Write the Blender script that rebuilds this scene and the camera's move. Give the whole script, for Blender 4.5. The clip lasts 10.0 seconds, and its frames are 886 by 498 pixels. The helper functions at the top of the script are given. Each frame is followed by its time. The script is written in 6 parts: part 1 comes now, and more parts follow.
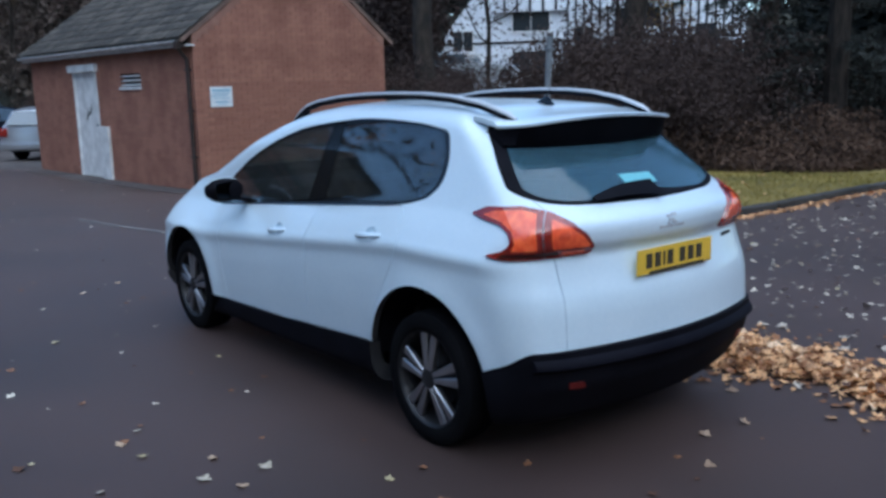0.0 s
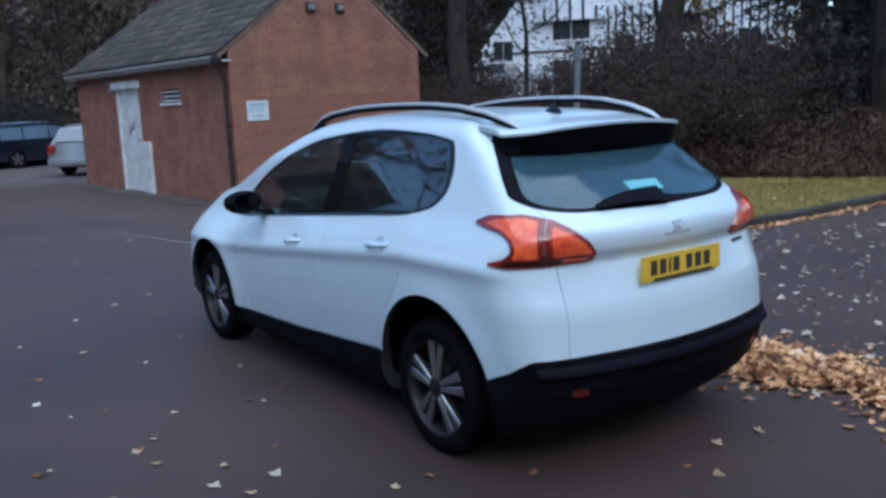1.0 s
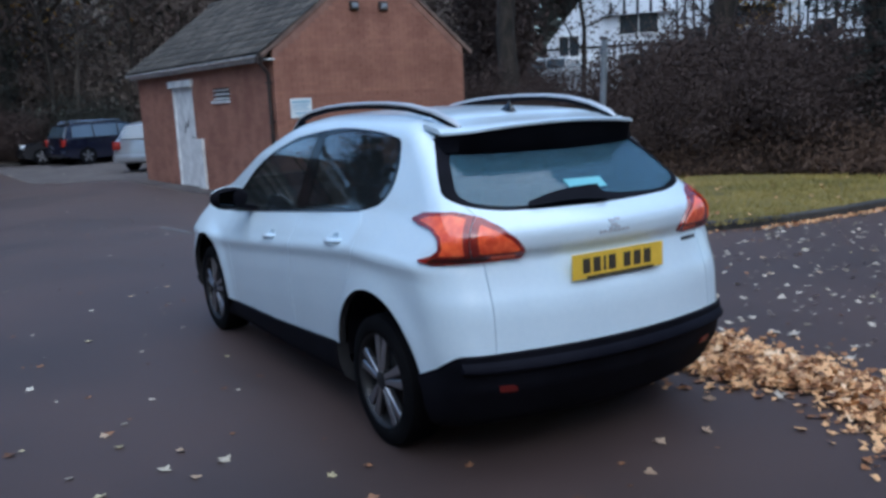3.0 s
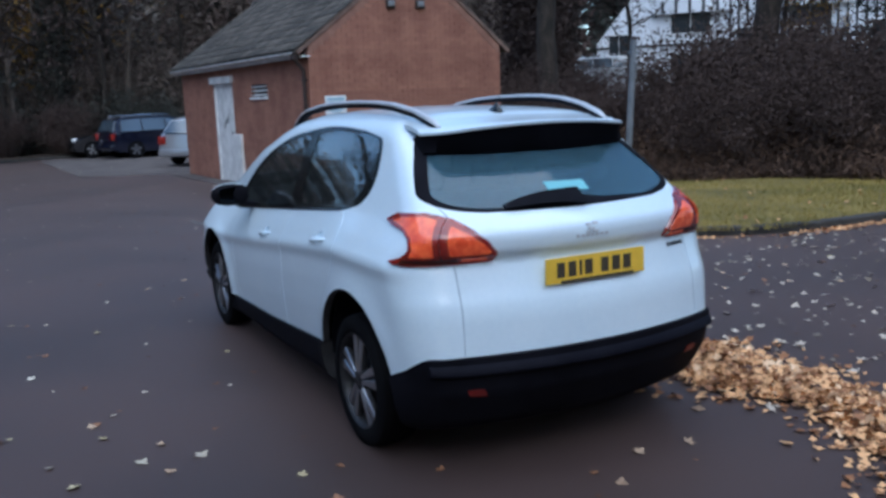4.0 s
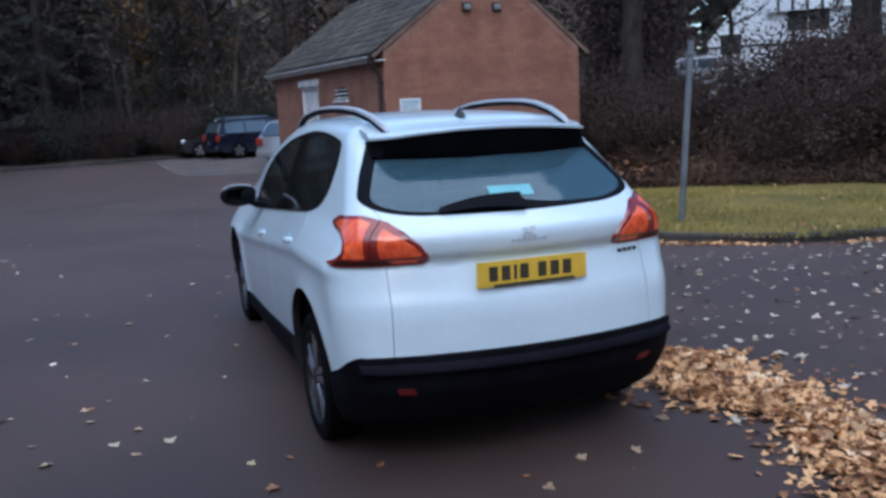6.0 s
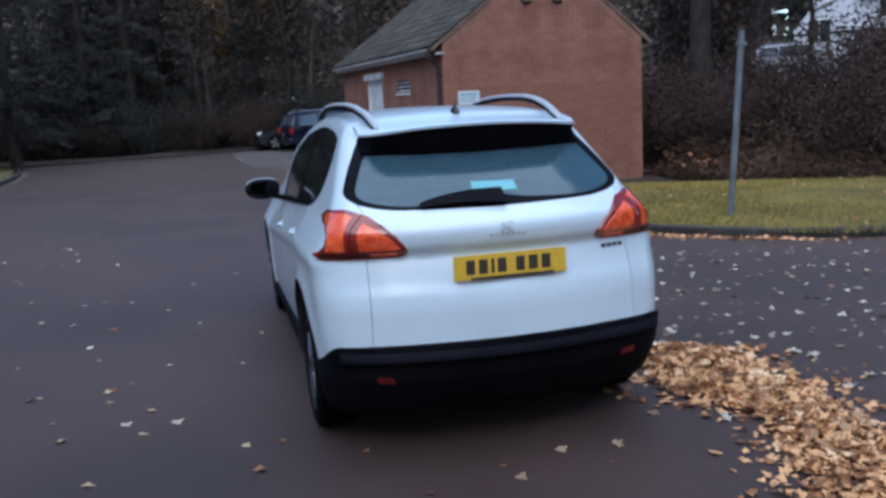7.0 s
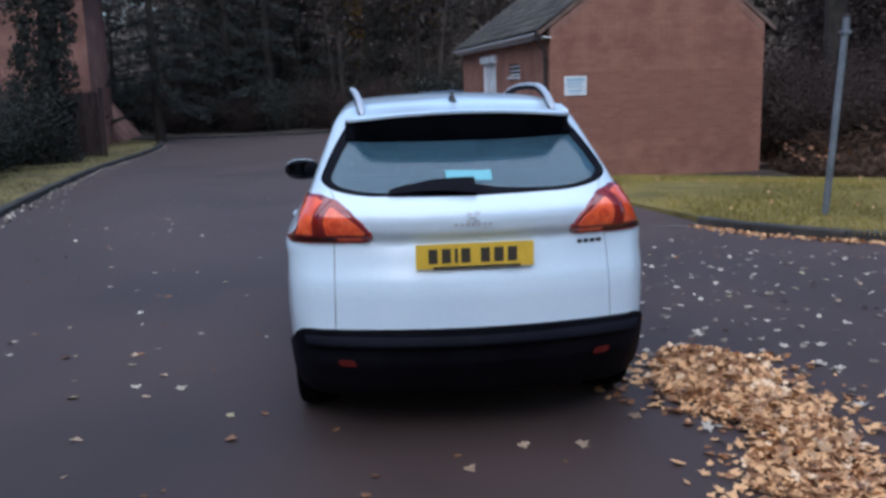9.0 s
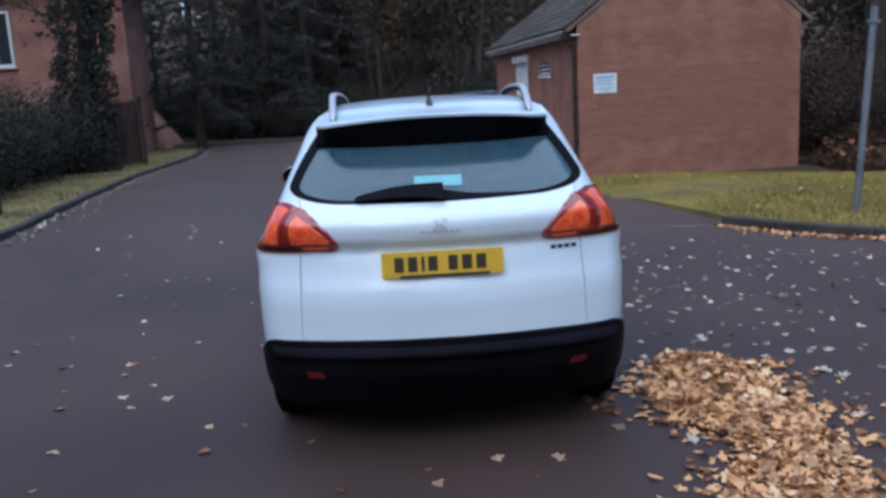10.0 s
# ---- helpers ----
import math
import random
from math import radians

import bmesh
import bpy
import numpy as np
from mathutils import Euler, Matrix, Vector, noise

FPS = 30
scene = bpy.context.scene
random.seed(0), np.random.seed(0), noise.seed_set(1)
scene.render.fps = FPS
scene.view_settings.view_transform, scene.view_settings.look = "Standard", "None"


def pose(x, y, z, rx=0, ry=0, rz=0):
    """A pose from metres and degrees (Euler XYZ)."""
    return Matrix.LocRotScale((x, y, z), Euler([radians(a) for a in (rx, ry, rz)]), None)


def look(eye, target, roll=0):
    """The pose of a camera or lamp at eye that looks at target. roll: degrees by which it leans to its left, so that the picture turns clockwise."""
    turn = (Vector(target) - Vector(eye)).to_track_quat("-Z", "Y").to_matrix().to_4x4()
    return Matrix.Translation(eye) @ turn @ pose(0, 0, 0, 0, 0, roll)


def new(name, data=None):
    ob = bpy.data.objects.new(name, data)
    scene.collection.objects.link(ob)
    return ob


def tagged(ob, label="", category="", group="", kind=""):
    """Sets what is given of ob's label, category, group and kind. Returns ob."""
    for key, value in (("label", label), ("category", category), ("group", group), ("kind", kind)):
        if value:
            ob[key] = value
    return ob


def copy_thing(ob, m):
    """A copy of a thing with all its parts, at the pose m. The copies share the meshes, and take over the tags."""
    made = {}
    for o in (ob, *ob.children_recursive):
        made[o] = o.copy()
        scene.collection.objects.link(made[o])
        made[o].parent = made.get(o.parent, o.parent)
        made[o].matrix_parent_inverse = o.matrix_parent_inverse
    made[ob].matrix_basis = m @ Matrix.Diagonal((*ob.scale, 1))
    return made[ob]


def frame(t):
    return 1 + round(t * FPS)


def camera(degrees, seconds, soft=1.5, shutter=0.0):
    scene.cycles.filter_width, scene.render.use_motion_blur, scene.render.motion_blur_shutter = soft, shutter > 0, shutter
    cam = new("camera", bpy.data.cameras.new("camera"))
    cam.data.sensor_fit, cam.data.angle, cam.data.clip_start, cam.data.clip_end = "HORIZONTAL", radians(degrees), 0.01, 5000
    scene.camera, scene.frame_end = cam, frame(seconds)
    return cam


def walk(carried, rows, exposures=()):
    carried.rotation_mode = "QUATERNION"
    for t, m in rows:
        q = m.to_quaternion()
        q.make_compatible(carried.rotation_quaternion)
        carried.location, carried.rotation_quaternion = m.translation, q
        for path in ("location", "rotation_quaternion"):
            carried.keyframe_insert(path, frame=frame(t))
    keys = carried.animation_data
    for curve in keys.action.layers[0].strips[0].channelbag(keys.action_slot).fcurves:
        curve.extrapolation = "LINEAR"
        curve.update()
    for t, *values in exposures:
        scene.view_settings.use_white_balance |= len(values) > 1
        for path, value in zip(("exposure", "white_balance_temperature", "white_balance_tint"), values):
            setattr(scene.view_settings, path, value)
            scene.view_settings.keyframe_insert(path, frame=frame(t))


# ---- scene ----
cam = camera(54.1, 10.0, 3.1)
ROWS = [
    (0.0, -3.1304, -3.0497, 1.6418, 79.339, 1.384, -38.470),
    (0.5, -3.0780, -3.1430, 1.6398, 79.606, 1.535, -37.987),
    (1.0, -3.0051, -3.1745, 1.6345, 80.104, 2.409, -35.678),
    (1.5, -2.8674, -3.1915, 1.6371, 79.819, 1.235, -35.953),
    (2.0, -2.7603, -3.2377, 1.6306, 79.370, 2.259, -34.290),
    (2.5, -2.6528, -3.4133, 1.6299, 79.730, 2.236, -32.069),
    (3.0, -2.5577, -3.5662, 1.6257, 80.031, 2.788, -30.933),
    (4.5, -2.0956, -3.7981, 1.6169, 79.907, 1.798, -25.615),
    (5.0, -1.9542, -3.9728, 1.6140, 79.853, 2.015, -23.907),
    (6.5, -1.4056, -4.1598, 1.6075, 80.447, 2.524, -17.521),
    (7.0, -1.2109, -4.2972, 1.6163, 80.111, 2.859, -14.773),
    (7.5, -1.0293, -4.2975, 1.5938, 80.616, 3.409, -13.508),
    (8.0, -0.8200, -4.2616, 1.6107, 80.721, 2.395, -11.255),
    (8.5, -0.6482, -4.3084, 1.6064, 80.287, 3.323, -8.399),
    (9.0, -0.4626, -4.4338, 1.6122, 79.355, 1.651, -5.288),
    (9.5, -0.3028, -4.4283, 1.6008, 79.231, 3.128, -3.466),
    (10.0, -0.1018, -4.3465, 1.6087, 79.523, 3.050, -2.257),
]
walk(cam, [(t, pose(x, y, z, rx, ry, rz)) for t, x, y, z, rx, ry, rz in ROWS], [(0.0, 1.26, 5220, 3), (10.0, 1.28, 5450, 9)])

# ---- world and light: a dull autumn afternoon under an even grey-blue sky ----
world = bpy.data.worlds.new("sky")
scene.world = world
world.use_nodes = True
wn, wl = world.node_tree.nodes, world.node_tree.links
wn.clear()
sky = wn.new("ShaderNodeTexSky")
sky.sky_type, sky.sun_disc = "NISHITA", False
sky.sun_elevation, sky.sun_rotation = radians(36), radians(200)
sky.air_density, sky.dust_density, sky.ozone_density = 1.0, 1.6, 1.5
bg = wn.new("ShaderNodeBackground")
bg.inputs["Strength"].default_value = 0.092
wo = wn.new("ShaderNodeOutputWorld")
wl.new(sky.outputs[0], bg.inputs[0])
wl.new(bg.outputs[0], wo.inputs[0])
sun = new("sun", bpy.data.lights.new("sun", "SUN"))
sun.data.energy, sun.data.angle, sun.data.color = 1.0, radians(85), (1.0, 0.97, 0.94)
sun.matrix_world = look((0, 0, 40), (3.0, 7.5, 0))

# ---- materials ----
def shader(name, colour=(0.5, 0.5, 0.5), rough=0.6, metal=0.0, **more):
    m = bpy.data.materials.new(name)
    m.use_nodes = True
    b = m.node_tree.nodes["Principled BSDF"]
    b.inputs["Base Color"].default_value = (*colour, 1)
    b.inputs["Roughness"].default_value = rough
    b.inputs["Metallic"].default_value = metal
    for k, v in more.items():
        b.inputs[k.replace("_", " ")].default_value = v
    return m


def grain(m, scale=8.0, low=(0.2, 0.2, 0.2), high=(0.4, 0.4, 0.4), bump=0.0, fine=120.0, spread=(0.35, 0.65), rough=None, per_object=0.0, per_island=0.0, stretch=(1, 1, 1), generated=False):
    """Two scales of colour variation and a fine relief on a material."""
    nt = m.node_tree
    n, l, b = nt.nodes, nt.links, nt.nodes["Principled BSDF"]
    tc, mp = n.new("ShaderNodeTexCoord"), n.new("ShaderNodeMapping")
    mp.inputs["Scale"].default_value = stretch
    l.new(tc.outputs["Generated" if generated else "Object"], mp.inputs[0])
    a, f = n.new("ShaderNodeTexNoise"), n.new("ShaderNodeTexNoise")
    a.inputs["Scale"].default_value, a.inputs["Detail"].default_value = scale, 6
    f.inputs["Scale"].default_value, f.inputs["Detail"].default_value = fine, 3
    l.new(mp.outputs[0], a.inputs[0]), l.new(mp.outputs[0], f.inputs[0])
    mix = n.new("ShaderNodeMath")
    mix.operation = "MULTIPLY_ADD"
    mix.inputs[1].default_value = 0.45
    l.new(f.outputs[0], mix.inputs[0]), l.new(a.outputs[0], mix.inputs[2])
    src = mix.outputs[0]
    shift = 0.225
    if per_object or per_island:
        o = n.new("ShaderNodeObjectInfo" if per_object else "ShaderNodeNewGeometry")
        add = n.new("ShaderNodeMath")
        add.operation = "MULTIPLY_ADD"
        add.inputs[1].default_value = per_object or per_island
        l.new(o.outputs["Random" if per_object else "Random Per Island"], add.inputs[0]), l.new(src, add.inputs[2])
        src = add.outputs[0]
        shift += (per_object or per_island) / 2
    r = n.new("ShaderNodeValToRGB")
    r.color_ramp.elements[0].position, r.color_ramp.elements[1].position = spread[0] + shift, spread[1] + shift
    r.color_ramp.elements[0].color, r.color_ramp.elements[1].color = (*low, 1), (*high, 1)
    l.new(src, r.inputs[0]), l.new(r.outputs[0], b.inputs["Base Color"])
    if rough:
        q = n.new("ShaderNodeMapRange")
        q.inputs["To Min"].default_value, q.inputs["To Max"].default_value = rough
        l.new(a.outputs[0], q.inputs[0]), l.new(q.outputs[0], b.inputs["Roughness"])
    if bump:
        u = n.new("ShaderNodeBump")
        u.inputs["Strength"].default_value, u.inputs["Distance"].default_value = 1.0, bump
        l.new(mix.outputs[0], u.inputs["Height"]), l.new(u.outputs[0], b.inputs["Normal"])
    return m


ASPHALT = grain(shader("damp_asphalt", rough=0.6, Specular_IOR_Level=0.42, Sheen_Weight=0.20, Sheen_Roughness=0.45, Sheen_Tint=(1.0, 0.80, 0.74, 1)), 0.5, (0.020, 0.0108, 0.0090), (0.046, 0.0256, 0.0216), 0.0008, 160, rough=(0.46, 0.68))
GRASS_SOIL = grain(shader("turf", rough=0.95), 1.2, (0.105, 0.084, 0.021), (0.23, 0.172, 0.044), 0.02, 60)
LITTER = grain(shader("leaf_litter", rough=0.95), 1.5, (0.03, 0.02, 0.014), (0.10, 0.06, 0.035), 0.03, 30)
KERB = grain(shader("kerb_concrete", rough=0.9), 3, (0.024, 0.022, 0.020), (0.058, 0.053, 0.048), 0.003, 90, per_object=0.1)
# White paint: sky blue, and patches like reflections, put into the base colour.
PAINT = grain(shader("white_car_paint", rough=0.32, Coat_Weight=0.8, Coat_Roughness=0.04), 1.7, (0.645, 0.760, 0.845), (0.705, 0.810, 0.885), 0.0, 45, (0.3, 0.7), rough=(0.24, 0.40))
BLACK_PLASTIC = grain(shader("black_textured_plastic", rough=0.7, Specular_IOR_Level=0.07), 5, (0.004, 0.004, 0.0065), (0.008, 0.008, 0.012), 0.0006, 400, rough=(0.6, 0.75))
RIDGE = grain(shader("smooth_grey_plastic", rough=0.65, Specular_IOR_Level=0.06), 5, (0.005, 0.005, 0.009), (0.009, 0.009, 0.014), 0.0004, 300, rough=(0.55, 0.7))
GLOSS_BLACK = shader("gloss_black_trim", (0.006, 0.006, 0.007), 0.12)
RUBBER = grain(shader("tyre_rubber", rough=0.85, Specular_IOR_Level=0.08), 6, (0.003, 0.003, 0.004), (0.006, 0.006, 0.007), 0.0008, 200)
ALLOY = shader("dark_alloy", (0.025, 0.025, 0.028), 0.45, 0.5)
ALLOY_FACE = shader("machined_alloy", (0.34, 0.34, 0.36), 0.34, 0.9)
BADGE = shader("pale_badge", (0.50, 0.53, 0.57), 0.3, 0.1)
CHROME = shader("satin_chrome", (0.6, 0.61, 0.63), 0.18, 1.0)
RAIL = shader("anodised_rail", (0.60, 0.61, 0.63), 0.38, 0.4)
BRICK = grain(shader("red_brick", rough=0.9), 2.0, (0.235, 0.107, 0.074), (0.345, 0.165, 0.114), 0.003, 90, per_object=0.13)
BRICKS = grain(shader("red_brick_far", rough=0.9), 2.0, (0.235, 0.107, 0.074), (0.345, 0.165, 0.114), 0.003, 90, per_island=0.13)
MORTAR = grain(shader("mortar", rough=0.95), 4, (0.22, 0.115, 0.085), (0.30, 0.165, 0.125), 0.003, 120)
ROOF_TILE = grain(shader("roof_tile", rough=0.9), 2.5, (0.030, 0.027, 0.024), (0.092, 0.082, 0.068), 0.004, 70, per_object=0.3)
ROOF_TILES = grain(shader("roof_tile_far", rough=0.9), 2.5, (0.030, 0.027, 0.024), (0.092, 0.082, 0.068), 0.004, 70, per_island=0.3)
WHITE_WOOD = grain(shader("weathered_white_paint", rough=0.55), 4, (0.55, 0.56, 0.56), (0.78, 0.79, 0.79), 0.001, 60)


# ---- building helpers ----
def obj(name, bm, material, parent=None, label="", smooth=False):
    """Links a bmesh as one mesh object."""
    me = bpy.data.meshes.new(name)
    bm.normal_update()
    bm.to_mesh(me)
    bm.free()
    for m in material if isinstance(material, (list, tuple)) else [material]:
        me.materials.append(m)
    if smooth:
        me.polygons.foreach_set("use_smooth", [True] * len(me.polygons))
        me.set_sharp_from_angle(angle=radians(38))
    ob = new(name, me)
    if parent:
        ob.parent = parent
    if label:
        ob["label"] = label
    return ob


def part(name, bm, material, parent, label="", smooth=False):
    return obj(name, bm, material, parent, label, smooth)


def thing(name, label, category, m=None, group="", kind=""):
    e = new(name)
    e.empty_display_size = 0.1
    if m is not None:
        e.matrix_world = m
    return tagged(e, label, category, group, kind)


def add_box(bm, x0, x1, y0, y1, z0, z1, bevel=0.0, m=None):
    g = bmesh.ops.create_cube(bm, size=1.0)["verts"]
    bmesh.ops.scale(bm, vec=(x1 - x0, y1 - y0, z1 - z0), verts=g)
    bmesh.ops.translate(bm, vec=((x0 + x1) / 2, (y0 + y1) / 2, (z0 + z1) / 2), verts=g)
    if bevel:
        es = list({e for v in g for e in v.link_edges})
        r = bmesh.ops.bevel(bm, geom=es, offset=bevel, segments=2, affect="EDGES", profile=0.5)
        g = list({v for f in r["faces"] for v in f.verts} | {v for v in g if v.is_valid})
    if m is not None:
        bmesh.ops.transform(bm, matrix=m, verts=g)
    return g


def box(x0, x1, y0, y1, z0, z1, bevel=0.0, m=None):
    bm = bmesh.new()
    add_box(bm, x0, x1, y0, y1, z0, z1, bevel, m)
    return bm


def add_tube(bm, pts, radius, sides=8, cap=True):
    """A tube along points; radius a number or one for each point."""
    rings = []
    rad = radius if isinstance(radius, (list, tuple)) else [radius] * len(pts)
    pts = [Vector(p) for p in pts]
    for i, p in enumerate(pts):
        d = (pts[min(i + 1, len(pts) - 1)] - pts[max(i - 1, 0)]).normalized()
        a = d.orthogonal().normalized() if i == 0 else (a - d * a.dot(d)).normalized()
        b = d.cross(a)
        rings.append([bm.verts.new(p + rad[i] * (a * math.cos(k * math.tau / sides) + b * math.sin(k * math.tau / sides))) for k in range(sides)])
    for r, s in zip(rings, rings[1:]):
        for k in range(sides):
            bm.faces.new((r[k], r[(k + 1) % sides], s[(k + 1) % sides], s[k]))
    if cap:
        bm.faces.new(rings[0][::-1]), bm.faces.new(rings[-1])


def tube(pts, radius, sides=8):
    bm = bmesh.new()
    add_tube(bm, pts, radius, sides)
    return bm


def prism(points, axis, lo, hi):
    """A polygon extruded along an axis: x takes (y, z), y takes (x, z), z takes (x, y)."""
    bm = bmesh.new()
    def at(p, d):
        return {"x": (d, p[0], p[1]), "y": (p[0], d, p[1]), "z": (p[0], p[1], d)}[axis]
    a = [bm.verts.new(at(p, lo)) for p in points]
    b = [bm.verts.new(at(p, hi)) for p in points]
    bm.faces.new(a), bm.faces.new(b[::-1])
    for i in range(len(a)):
        j = (i + 1) % len(a)
        bm.faces.new((a[j], a[i], b[i], b[j]))
    bmesh.ops.recalc_face_normals(bm, faces=bm.faces)
    return bm


def rounded(points, radius, steps=4):
    """A polygon with its corners rounded; radius a number or one for each corner."""
    out, n = [], len(points)
    rad = radius if isinstance(radius, (list, tuple)) else [radius] * n
    for i, p in enumerate(points):
        p, a, b = Vector(p), Vector(points[i - 1]), Vector(points[(i + 1) % n])
        r = min(rad[i], (a - p).length * 0.48, (b - p).length * 0.48)
        if r < 1e-4:
            out.append(tuple(p))
            continue
        s, e = p + (a - p).normalized() * r, p + (b - p).normalized() * r
        for k in range(steps + 1):
            t = k / steps
            out.append(tuple(s * (1 - t) ** 2 + p * 2 * t * (1 - t) + e * t * t))
    return out

# ---- the car's form: a field that is negative inside the body ----
def curve(points, blur=0.03):
    """A smoothed line through points, as a function of arrays."""
    px, pv = zip(*points)
    xs = np.arange(px[0] - 0.3, px[-1] + 0.3, 0.005)
    v = np.interp(xs, px, pv)
    k = np.exp(-0.5 * (np.arange(-3 * blur, 3 * blur + 1e-9, 0.005) / blur) ** 2)
    n = len(k) // 2
    v = np.convolve(np.concatenate([np.full(n, v[0]), v, np.full(n, v[-1])]), k / k.sum(), "valid")
    return lambda q: np.interp(q, xs, v[:len(xs)])


def smax(a, b, k):
    h = np.maximum(k - np.abs(a - b), 0) / k
    return np.maximum(a, b) + h * h * k / 4


ROOF = curve([(-0.6, 1.38), (-0.25, 1.475), (-0.1, 1.505), (0.1, 1.545), (0.4, 1.566), (0.8, 1.573), (1.2, 1.566), (1.5, 1.532), (1.75, 1.473), (2.1, 1.363), (2.45, 1.22), (2.65, 1.137), (2.85, 1.093), (3.05, 1.04), (3.2, 0.96), (3.36, 0.79)], 0.05)
TAIL = curve([(0.15, -0.55), (0.25, -0.66), (0.40, -0.755), (0.52, -0.775), (0.62, -0.766), (0.71, -0.759), (0.770, -0.747), (0.826, -0.723), (0.90, -0.697), (0.945, -0.678), (0.972, -0.708), (1.03, -0.715), (1.07, -0.703), (1.10, -0.665), (1.14, -0.600), (1.20, -0.525), (1.42, -0.225), (1.6, 0.02)], 0.012)
NOSE = curve([(0.15, 3.15), (0.35, 3.32), (0.5, 3.36), (0.7, 3.33), (0.85, 3.22), (1.0, 3.0)], 0.03)
SIDE = curve([(0.15, 0.77), (0.3, 0.825), (0.45, 0.842), (0.6, 0.856), (0.75, 0.861), (0.86, 0.858), (0.905, 0.869), (0.925, 0.864), (0.945, 0.850), (1.0, 0.820), (1.06, 0.782), (1.1, 0.757), (1.45, 0.605), (1.6, 0.53)], 0.013)
TAPER = curve([(-0.8, 0.93), (-0.4, 0.98), (0.0, 1.0), (1.0, 1.0), (2.5, 1.0), (3.05, 1.0), (3.35, 0.95)], 0.1)
HUB_Z, HUBS = 0.316, (0.0, 2.71)


def field(p):
    u, y, z = np.abs(p[..., 0]), p[..., 1], p[..., 2]
    rise = 0.09 * np.clip(y - 0.24, 0, 2.1) * (1 - np.clip((z - 1.0) / 0.32, 0, 1))
    w = SIDE(z + rise) * TAPER(y)
    for h in HUBS:
        w = w + 0.014 * np.exp(-((np.hypot(y - h, z - HUB_Z) - 0.42) / 0.07) ** 2)
    side = (u - w) * 0.94
    top = (z - ROOF(y + 0.16 * u * u) + 0.09 * u * u) * 0.93
    tail = (TAIL(z) + 0.25 * u * u + 0.6 * np.maximum(u - 0.62, 0) ** 2 - y) * 0.85
    nose = (y + 0.18 * u * u - NOSE(z)) * 0.85
    f = smax(side, top, 0.075)
    f = smax(f, smax(tail, nose, 0.01), 0.11)
    return smax(f, 0.20 - z, 0.06)


def surface(f, lo, hi, step):
    """The surface of a field, as vertices and quads."""
    ax = [np.arange(a, b + step, step) for a, b in zip(lo, hi)]
    g = np.stack(np.meshgrid(*ax, indexing="ij"), -1)
    v = f(g)
    s = v < 0
    nx, ny, nz = (len(a) - 1 for a in ax)
    total, count = np.zeros((nx, ny, nz, 3)), np.zeros((nx, ny, nz))
    cross = []
    for d in range(3):
        a = [slice(None)] * 3
        b = [slice(None)] * 3
        a[d], b[d] = slice(None, -1), slice(1, None)
        va, vb = v[tuple(a)], v[tuple(b)]
        hit = s[tuple(a)] != s[tuple(b)]
        t = np.where(hit, va / np.where(hit, va - vb, 1), 0)
        pos = g[tuple(a)] + t[..., None] * (g[tuple(b)] - g[tuple(a)])
        cross.append((hit, s[tuple(a)]))
        o1, o2 = [k for k in range(3) if k != d]
        for i in (0, 1):
            for j in (0, 1):
                c = [slice(None)] * 3
                c[o1] = slice(None, -1) if i == 0 else slice(1, None)
                c[o2] = slice(None, -1) if j == 0 else slice(1, None)
                h = hit[tuple(c)]
                total += np.where(h[..., None], pos[tuple(c)], 0)
                count += h
    live = count > 0
    index = np.full(live.shape, -1)
    index[live] = np.arange(live.sum())
    verts = total[live] / count[live][:, None]
    quads = []
    for d in range(3):
        hit, inside = cross[d]
        o1, o2 = [(1, 2), (2, 0), (0, 1)][d]
        idx = np.argwhere(hit)
        ok = (idx[:, o1] > 0) & (idx[:, o2] > 0) & (idx[:, o1] < live.shape[o1]) & (idx[:, o2] < live.shape[o2])
        idx = idx[ok]
        ins = inside[tuple(idx.T)]
        def cell(i, j):
            c = idx.copy()
            c[:, o1] -= i
            c[:, o2] -= j
            return index[tuple(c.T)]
        q = np.stack([cell(1, 1), cell(0, 1), cell(0, 0), cell(1, 0)], 1)
        q[~ins] = q[~ins][:, ::-1]
        quads.append(q)
    for _ in range(4):
        n = slope(f, verts)
        verts = verts - (f(verts) / (n * n).sum(1))[:, None] * n
    return verts, np.concatenate(quads)


def slope(f, p, e=0.002):
    return np.stack([(f(p + d) - f(p - d)) / (2 * e) for d in np.eye(3) * e], -1)


def on_tail(x, z, off=0.0):
    """The point of the tail's skin at x, z, a little proud of it."""
    y = np.arange(-1.0, 0.3, 0.0008)
    f = field(np.stack([np.full_like(y, x), y, np.full_like(y, z)], -1))
    return Vector((x, float(y[np.argmax(f <= off)]), z))


def on_side(y, z, s, off=0.0):
    x = np.arange(1.05, 0.3, -0.0008)
    f = field(np.stack([x, np.full_like(x, y), np.full_like(x, z)], -1))
    return Vector((s * float(x[np.argmax(f <= off)]), y, z))

# ---- the white car ----
LINING = grain(shader("dark_cabin_lining", rough=0.9), 6, (0.012, 0.012, 0.014), (0.03, 0.03, 0.033), 0.001, 200)
SEAT_CLOTH = grain(shader("charcoal_seat_cloth", rough=0.95), 8, (0.02, 0.02, 0.023), (0.05, 0.05, 0.055), 0.002, 300)
WINDOW = shader("tinted_car_glass", (0.50, 0.56, 0.58), 0.0, 0.0, Transmission_Weight=0.97, IOR=1.8)
SIDE_REAR = shader("privacy_car_glass", (0.30, 0.34, 0.36), 0.02, 0.0, Transmission_Weight=0.97, IOR=1.8)
# Rear glass: the reflected blue sky is put into its diffuse colour.
REAR_WINDOW = shader("dusty_rear_glass", (0.15, 0.285, 0.37), 0.06, 0.0, Transmission_Weight=0.72, IOR=1.5)
